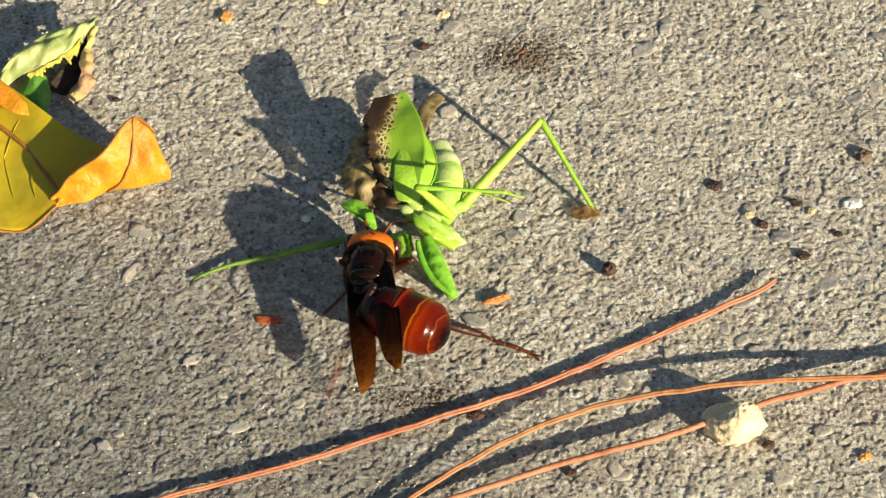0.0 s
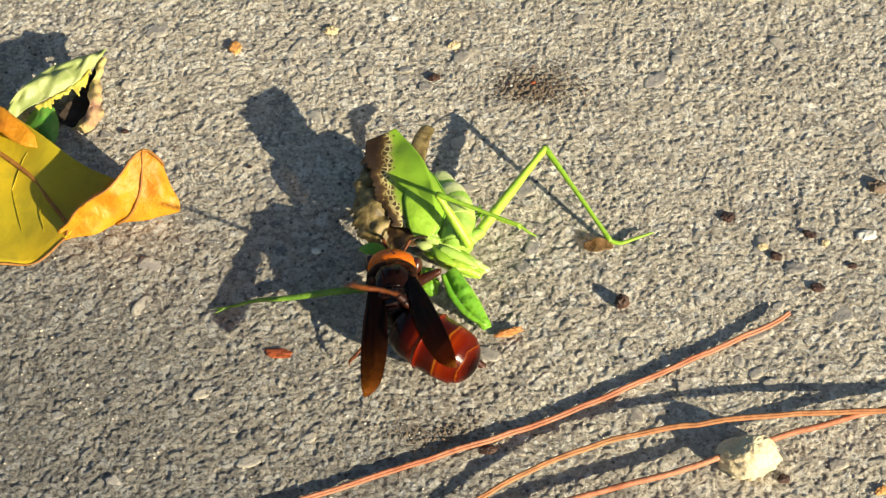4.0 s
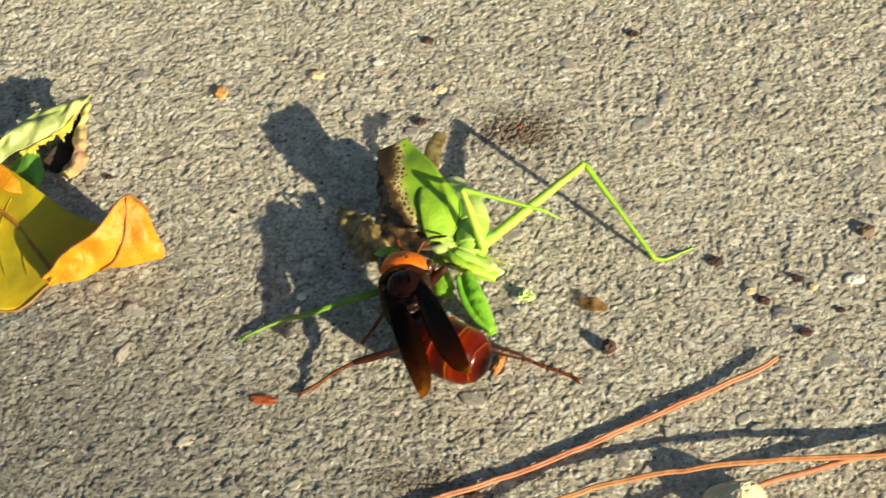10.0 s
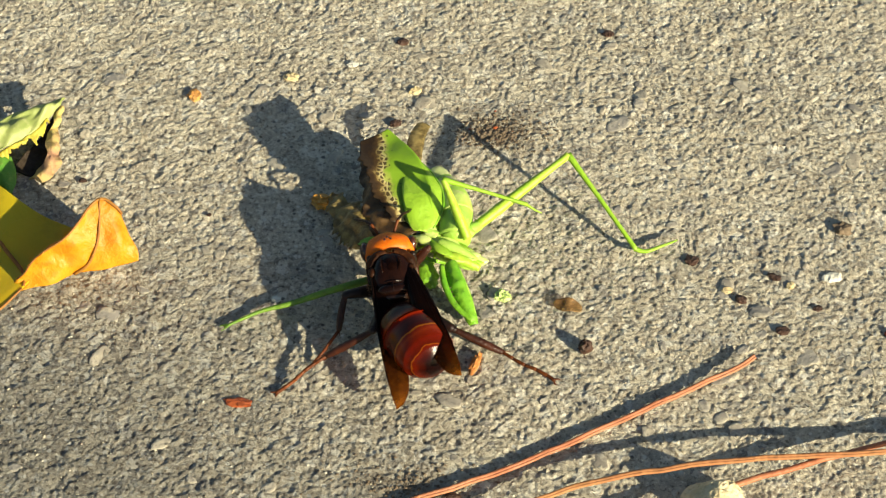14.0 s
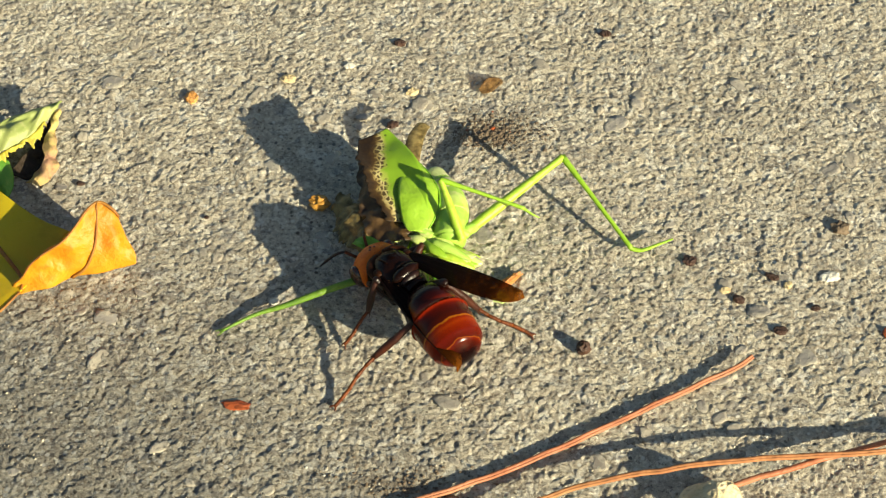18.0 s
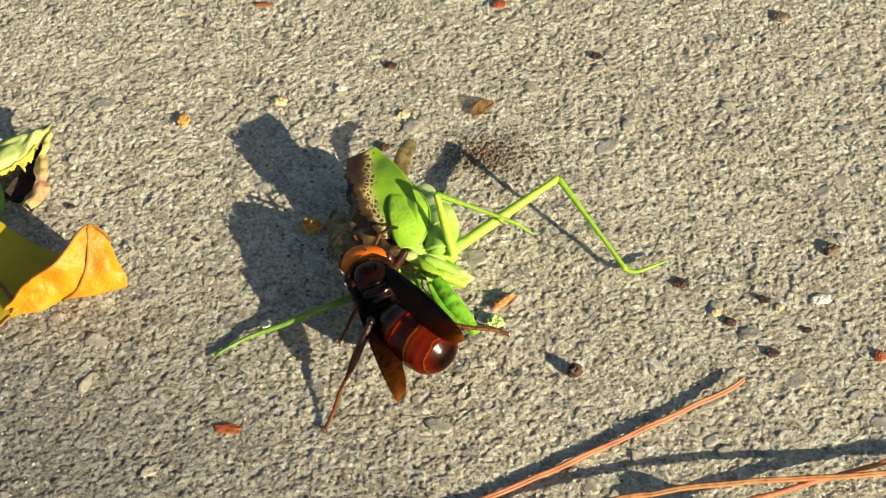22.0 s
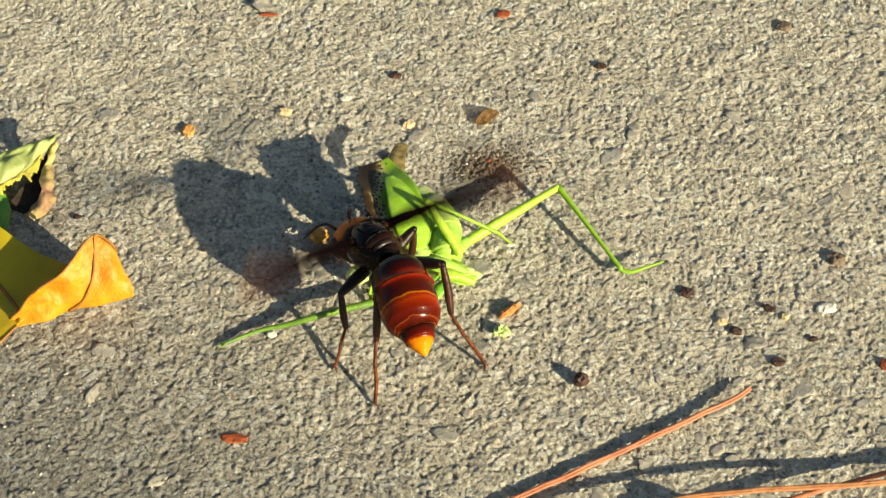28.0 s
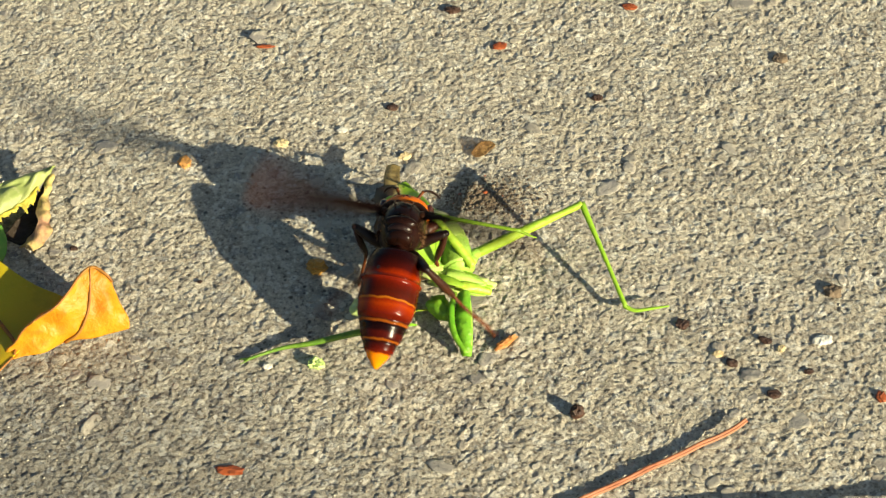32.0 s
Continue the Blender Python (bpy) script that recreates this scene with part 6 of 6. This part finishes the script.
def motions():
    at = lambda x, y, z=0.0: Vector((x, y, z)) * MM
    rows = {k: [] for k in ("root", "head", "abdomen", "tail", "wing_l", "wing_r")}
    legs = {n: ([], []) for n in LEGS}
    for t, (x, y, z, yaw, pitch, roll), (hy, ay, ap, bend), (ls, ll, rsw, rl), feet in HORNET:
        body = Matrix.Translation(at(x, y, z)) @ (Matrix.Rotation(radians(yaw), 4, "Z") @ Matrix.Rotation(radians(pitch), 4, "X") @ Matrix.Rotation(radians(roll), 4, "Y"))
        rows["root"].append((t, body))
        rows["head"].append((t, Matrix.Translation(at(0, 6.0, 0.5)) @ Matrix.Rotation(radians(hy), 4, "Z") @ Matrix.Rotation(radians(-8 - pitch * 0.4), 4, "X")))
        rows["abdomen"].append((t, Matrix.Translation(at(0, -6.0, -0.3)) @ Matrix.Rotation(radians(ay), 4, "Z") @ Matrix.Rotation(radians(ap), 4, "X")))
        rows["tail"].append((t, Matrix.Translation(at(0, -11.6 + 9.6 * bend / 100, 0)) @ Matrix.Rotation(radians(6), 4, "X")))
        if t < 24.5:
            for key, s, sweep, up in (("wing_l", -1, ls, ll), ("wing_r", 1, rsw, rl)):
                rows[key].append((t, Matrix.Translation(at(s * 3.3, 2.0, 3.0)) @ Matrix.Rotation(radians(s * sweep), 4, "Z") @ Matrix.Rotation(radians(up), 4, "X")))
        inv = body.inverted()
        for k, (n, (hx, hyy, hz, l1, l2, r)) in enumerate(LEGS.items()):
            foot = inv @ at(feet[2 * k], feet[2 * k + 1], 3.5 if n[0] == "F" else 0.5)
            side = -1 if n[1] == "L" else 1
            far = min(1.0, max(0.0, ((foot - at(hx, hyy, hz)).length / ((l1 + l2) * MM) - 0.5) / 0.3))
            up = 0.36 * (inv.to_3x3() @ Vector((0, 0, 1))) + Vector((side * ({"FL": 0.3, "FR": 0.6, "ML": 0.5, "MR": 0.5}[n] if n[0] != "H" else far - 0.5), {"F": 0.45, "M": 0.1, "H": -0.7}[n[0]], 0))
            a, b = two_bones(at(hx, hyy, hz), foot, l1 * MM, l2 * MM, up)
            legs[n][0].append((t, a))
            legs[n][1].append((t, b))
    # wing beats from 24.85 s on; folded until then
    first = frame(24.85)
    for key, s, sweep, up in (("wing_l", -1, 4, -4), ("wing_r", 1, 12, -14)):
        rows[key].append((24.75, Matrix.Translation(at(s * 3.3, 2.0, 3.0)) @ Matrix.Rotation(radians(s * sweep), 4, "Z") @ Matrix.Rotation(radians(up), 4, "X")))
    for f in range(first, frame(32.0) + 1):
        t = (f - 1) / FPS
        beat = (0.0, 0.7, 1.0, 0.0, -0.7, -1.0)[(f - 1) % 6]
        grow = min(1.0, (f - first + 1) / 4)
        for key, s, mid in (("wing_l", -1, 76), ("wing_r", 1, 56)):
            rows[key].append((t, Matrix.Translation(at(s * 3.3, 2.0, 3.0)) @ Matrix.Rotation(radians(s * (mid * (0.4 + 0.6 * grow) + 16 * beat)), 4, "Z")
                              @ Matrix.Rotation(radians(-15 + 40 * grow * beat), 4, "X") @ Matrix.Rotation(radians(-s * (30 * grow + 10 * beat)), 4, "Y")))
    walk(hornet["root"], rows["root"])
    for key in ("head", "abdomen", "tail", "wing_l", "wing_r"):
        walk(hornet[key], rows[key])
    for n, (up, low) in hornet["legs"].items():
        walk(up, legs[n][0])
        walk(low, legs[n][1])

    rows = {k: [] for k in ("root", "hind", "hind2", "middle", "middle2", "far")}
    for t, (hx, hy, yaw), (kx, ky, kz, ax, ay, az, bx, by, bz, fx, fy, fz, cx, cy, cz) in MANTIS:
        body = Matrix.Translation(at(hx, hy)) @ Matrix.Rotation(radians(yaw), 4, "Z")
        inv = body.inverted()
        rows["root"].append((t, body))
        for key, hip, knee, end in (("hind", at(0, 0, 4), at(kx, ky, kz), at(ax, ay, az)), ("middle", at(-1.8, -3.8, 6), at(bx, by, bz), at(fx, fy, fz))):
            k, e = inv @ knee, inv @ end
            a = bone(hip, k - hip, (0, 0, 1))
            k = hip + (k - hip).normalized() * (22.6 if key == "hind" else 11.3) * MM
            rows[key].append((t, a))
            rows[key + "2"].append((t, a.inverted() @ bone(k, e - k, (0, 0, 1))))
        c = inv @ at(cx, cy, cz)
        base = at(-21.5, -12.7, 2.0)
        rows["far"].append((t, bone(base, c - base, (0, 0, 1))))
    walk(mantis["root"], rows["root"])
    walk(mantis["far"], rows["far"])
    base = at(-12.0, -0.5, 6.5)
    fold = lambda t, a, b: (t, Matrix.Translation(base) @ Matrix.Rotation(radians(b), 4, "Z") @ Matrix.Rotation(radians(a), 4, "X") @ Matrix.Translation(-base))
    walk(mantis["forewing"], [fold(0, 4, -4), fold(5, 3, 0), fold(5.5, 0, 10), fold(6.5, 0, 5), fold(7.5, 0, 3), fold(9, 0, 0), fold(23, 0, 0), fold(24, -3, -4), fold(25.5, -4, -4), fold(27.5, -6, -8), fold(28, -8, -10), fold(30, -8, -14), fold(32, -12, -22)])
    def swing(ob, p, keys):
        p = at(*p)
        walk(ob, [(t, Matrix.Translation(p + at(0, 0, dz)) @ Matrix.Rotation(radians(a), 4, "Z") @ Matrix.Rotation(radians(b), 4, "X") @ Matrix.Translation(-p)) for t, a, b, dz in keys])

    swing(mantis["olive"], (-17.0, -6.0, 4.6), [(0, 0, 0, 0), (4.5, 0, 0, 0), (5.5, 30, -4, -0.5), (7.2, 28, -6, -1.0), (8.5, 28, -14, -1.5), (12, 24, -14, -1.5), (18, 14, -18, -2), (24, 8, -18, -2), (27.5, -30, -18, 0), (32, -30, -18, 0)])
    swing(mantis["brown"], (-14.5, -4.5, 5.0), [(0, 0, 0, 0), (5, 0, 0, 0), (5.5, 10, 0, 0), (7.2, 8, 0, 0), (8.5, 0, 0, 0), (24, 0, 0, 0), (27.5, -14, -8, 0), (32, -18, -10, 0)])
    swing(mantis["pad"], (-10.0, 2.0, 7.0), [(0, 0, 0, 0), (24, 0, 0, 0), (27.5, 6, 4, 0.5), (32, 8, 6, 0.5)])
    hinge = at(-5.0, -9.6, 5.2)
    turn = lambda t, a: (t, Matrix.Translation(hinge) @ Matrix.Rotation(radians(a), 4, "Z") @ Matrix.Translation(-hinge))
    walk(mantis["claw"], [turn(0, 15), turn(3, 18), turn(5.5, -4), turn(6.5, -8), turn(7, -6), turn(7.5, -6), turn(9, 2), turn(13, 0), turn(18, -6), turn(20, -4), turn(21, -4), turn(22, 16), turn(23, 24), turn(24, 10), turn(25.5, 2), turn(27.5, -60), turn(29, -64), turn(30, -44), turn(30.5, -14), turn(31, -46), turn(31.5, -36), turn(32, -34)])
    for key in ("hind", "middle"):
        walk(mantis[key][0], rows[key])
        walk(mantis[key][1], rows[key + "2"])

    lay = lambda t, x, y, z=0.2, rz=0.0: (t, pose(x * MM, y * MM, z * MM, 0, 0, rz))
    walk(flake, [lay(0, 22.6, -6.6, 0.3, 5), lay(5.5, 22.6, -6.6, 0.3, 5), lay(7.0, 22.8, -6.8, 0.3, 5), lay(7.6, 24.0, -10.0, 0.3, -15), lay(14.5, 23.5, -10.2, 0.3, -15), lay(16.4, 11.0, 46.6, 0.3, 40), lay(32, 11.0, 46.8, 0.3, 40)])
    walk(crumb, [lay(0, -5.0, -6.0, 2.0), lay(9.3, -5.0, -6.0, 2.0), lay(9.8, 11.7, -7.8), lay(18.5, 11.7, -7.8), lay(19, 12.4, -8.2), lay(30.4, 12.4, -8.2), lay(30.9, 2.5, -7.0), lay(31.3, -21.0, -8.0), lay(32, -21.0, -8.0)])
    walk(splinter, [lay(0, 5.8, -26.8, 0.2, 18), lay(5.5, 5.8, -26.8, 0.2, 18), lay(7.0, 6.5, -24.0, 0.2, 60), lay(14.5, 6.5, -23.2, 0.2, 70), lay(16.4, 13.6, -3.6, 0.2, 40), lay(32, 14.1, -3.2, 0.2, 40)])
    walk(shredded, [lay(0, -3.0, -3.0, 1.0), lay(26.4, -3.0, 4.0, 1.0), lay(27.6, -8.0, 2.0, 0.3), lay(29, -11.0, 1.0, 0.2, 8), lay(31, -8.0, 5.5, 0.2, 12), lay(32, -7.5, 2.5, 0.2, 16)])
    walk(amber, [lay(0, -14, 8.0, 1.5), lay(5.4, -14, 8, 1.5), lay(5.8, -20.5, 14.0), lay(8.6, -19.0, 9.0, 1.0), lay(11.5, -19, 9, 1.0), lay(12.0, -22.5, 15.3), lay(32, -21.6, 15.7)])


motions()
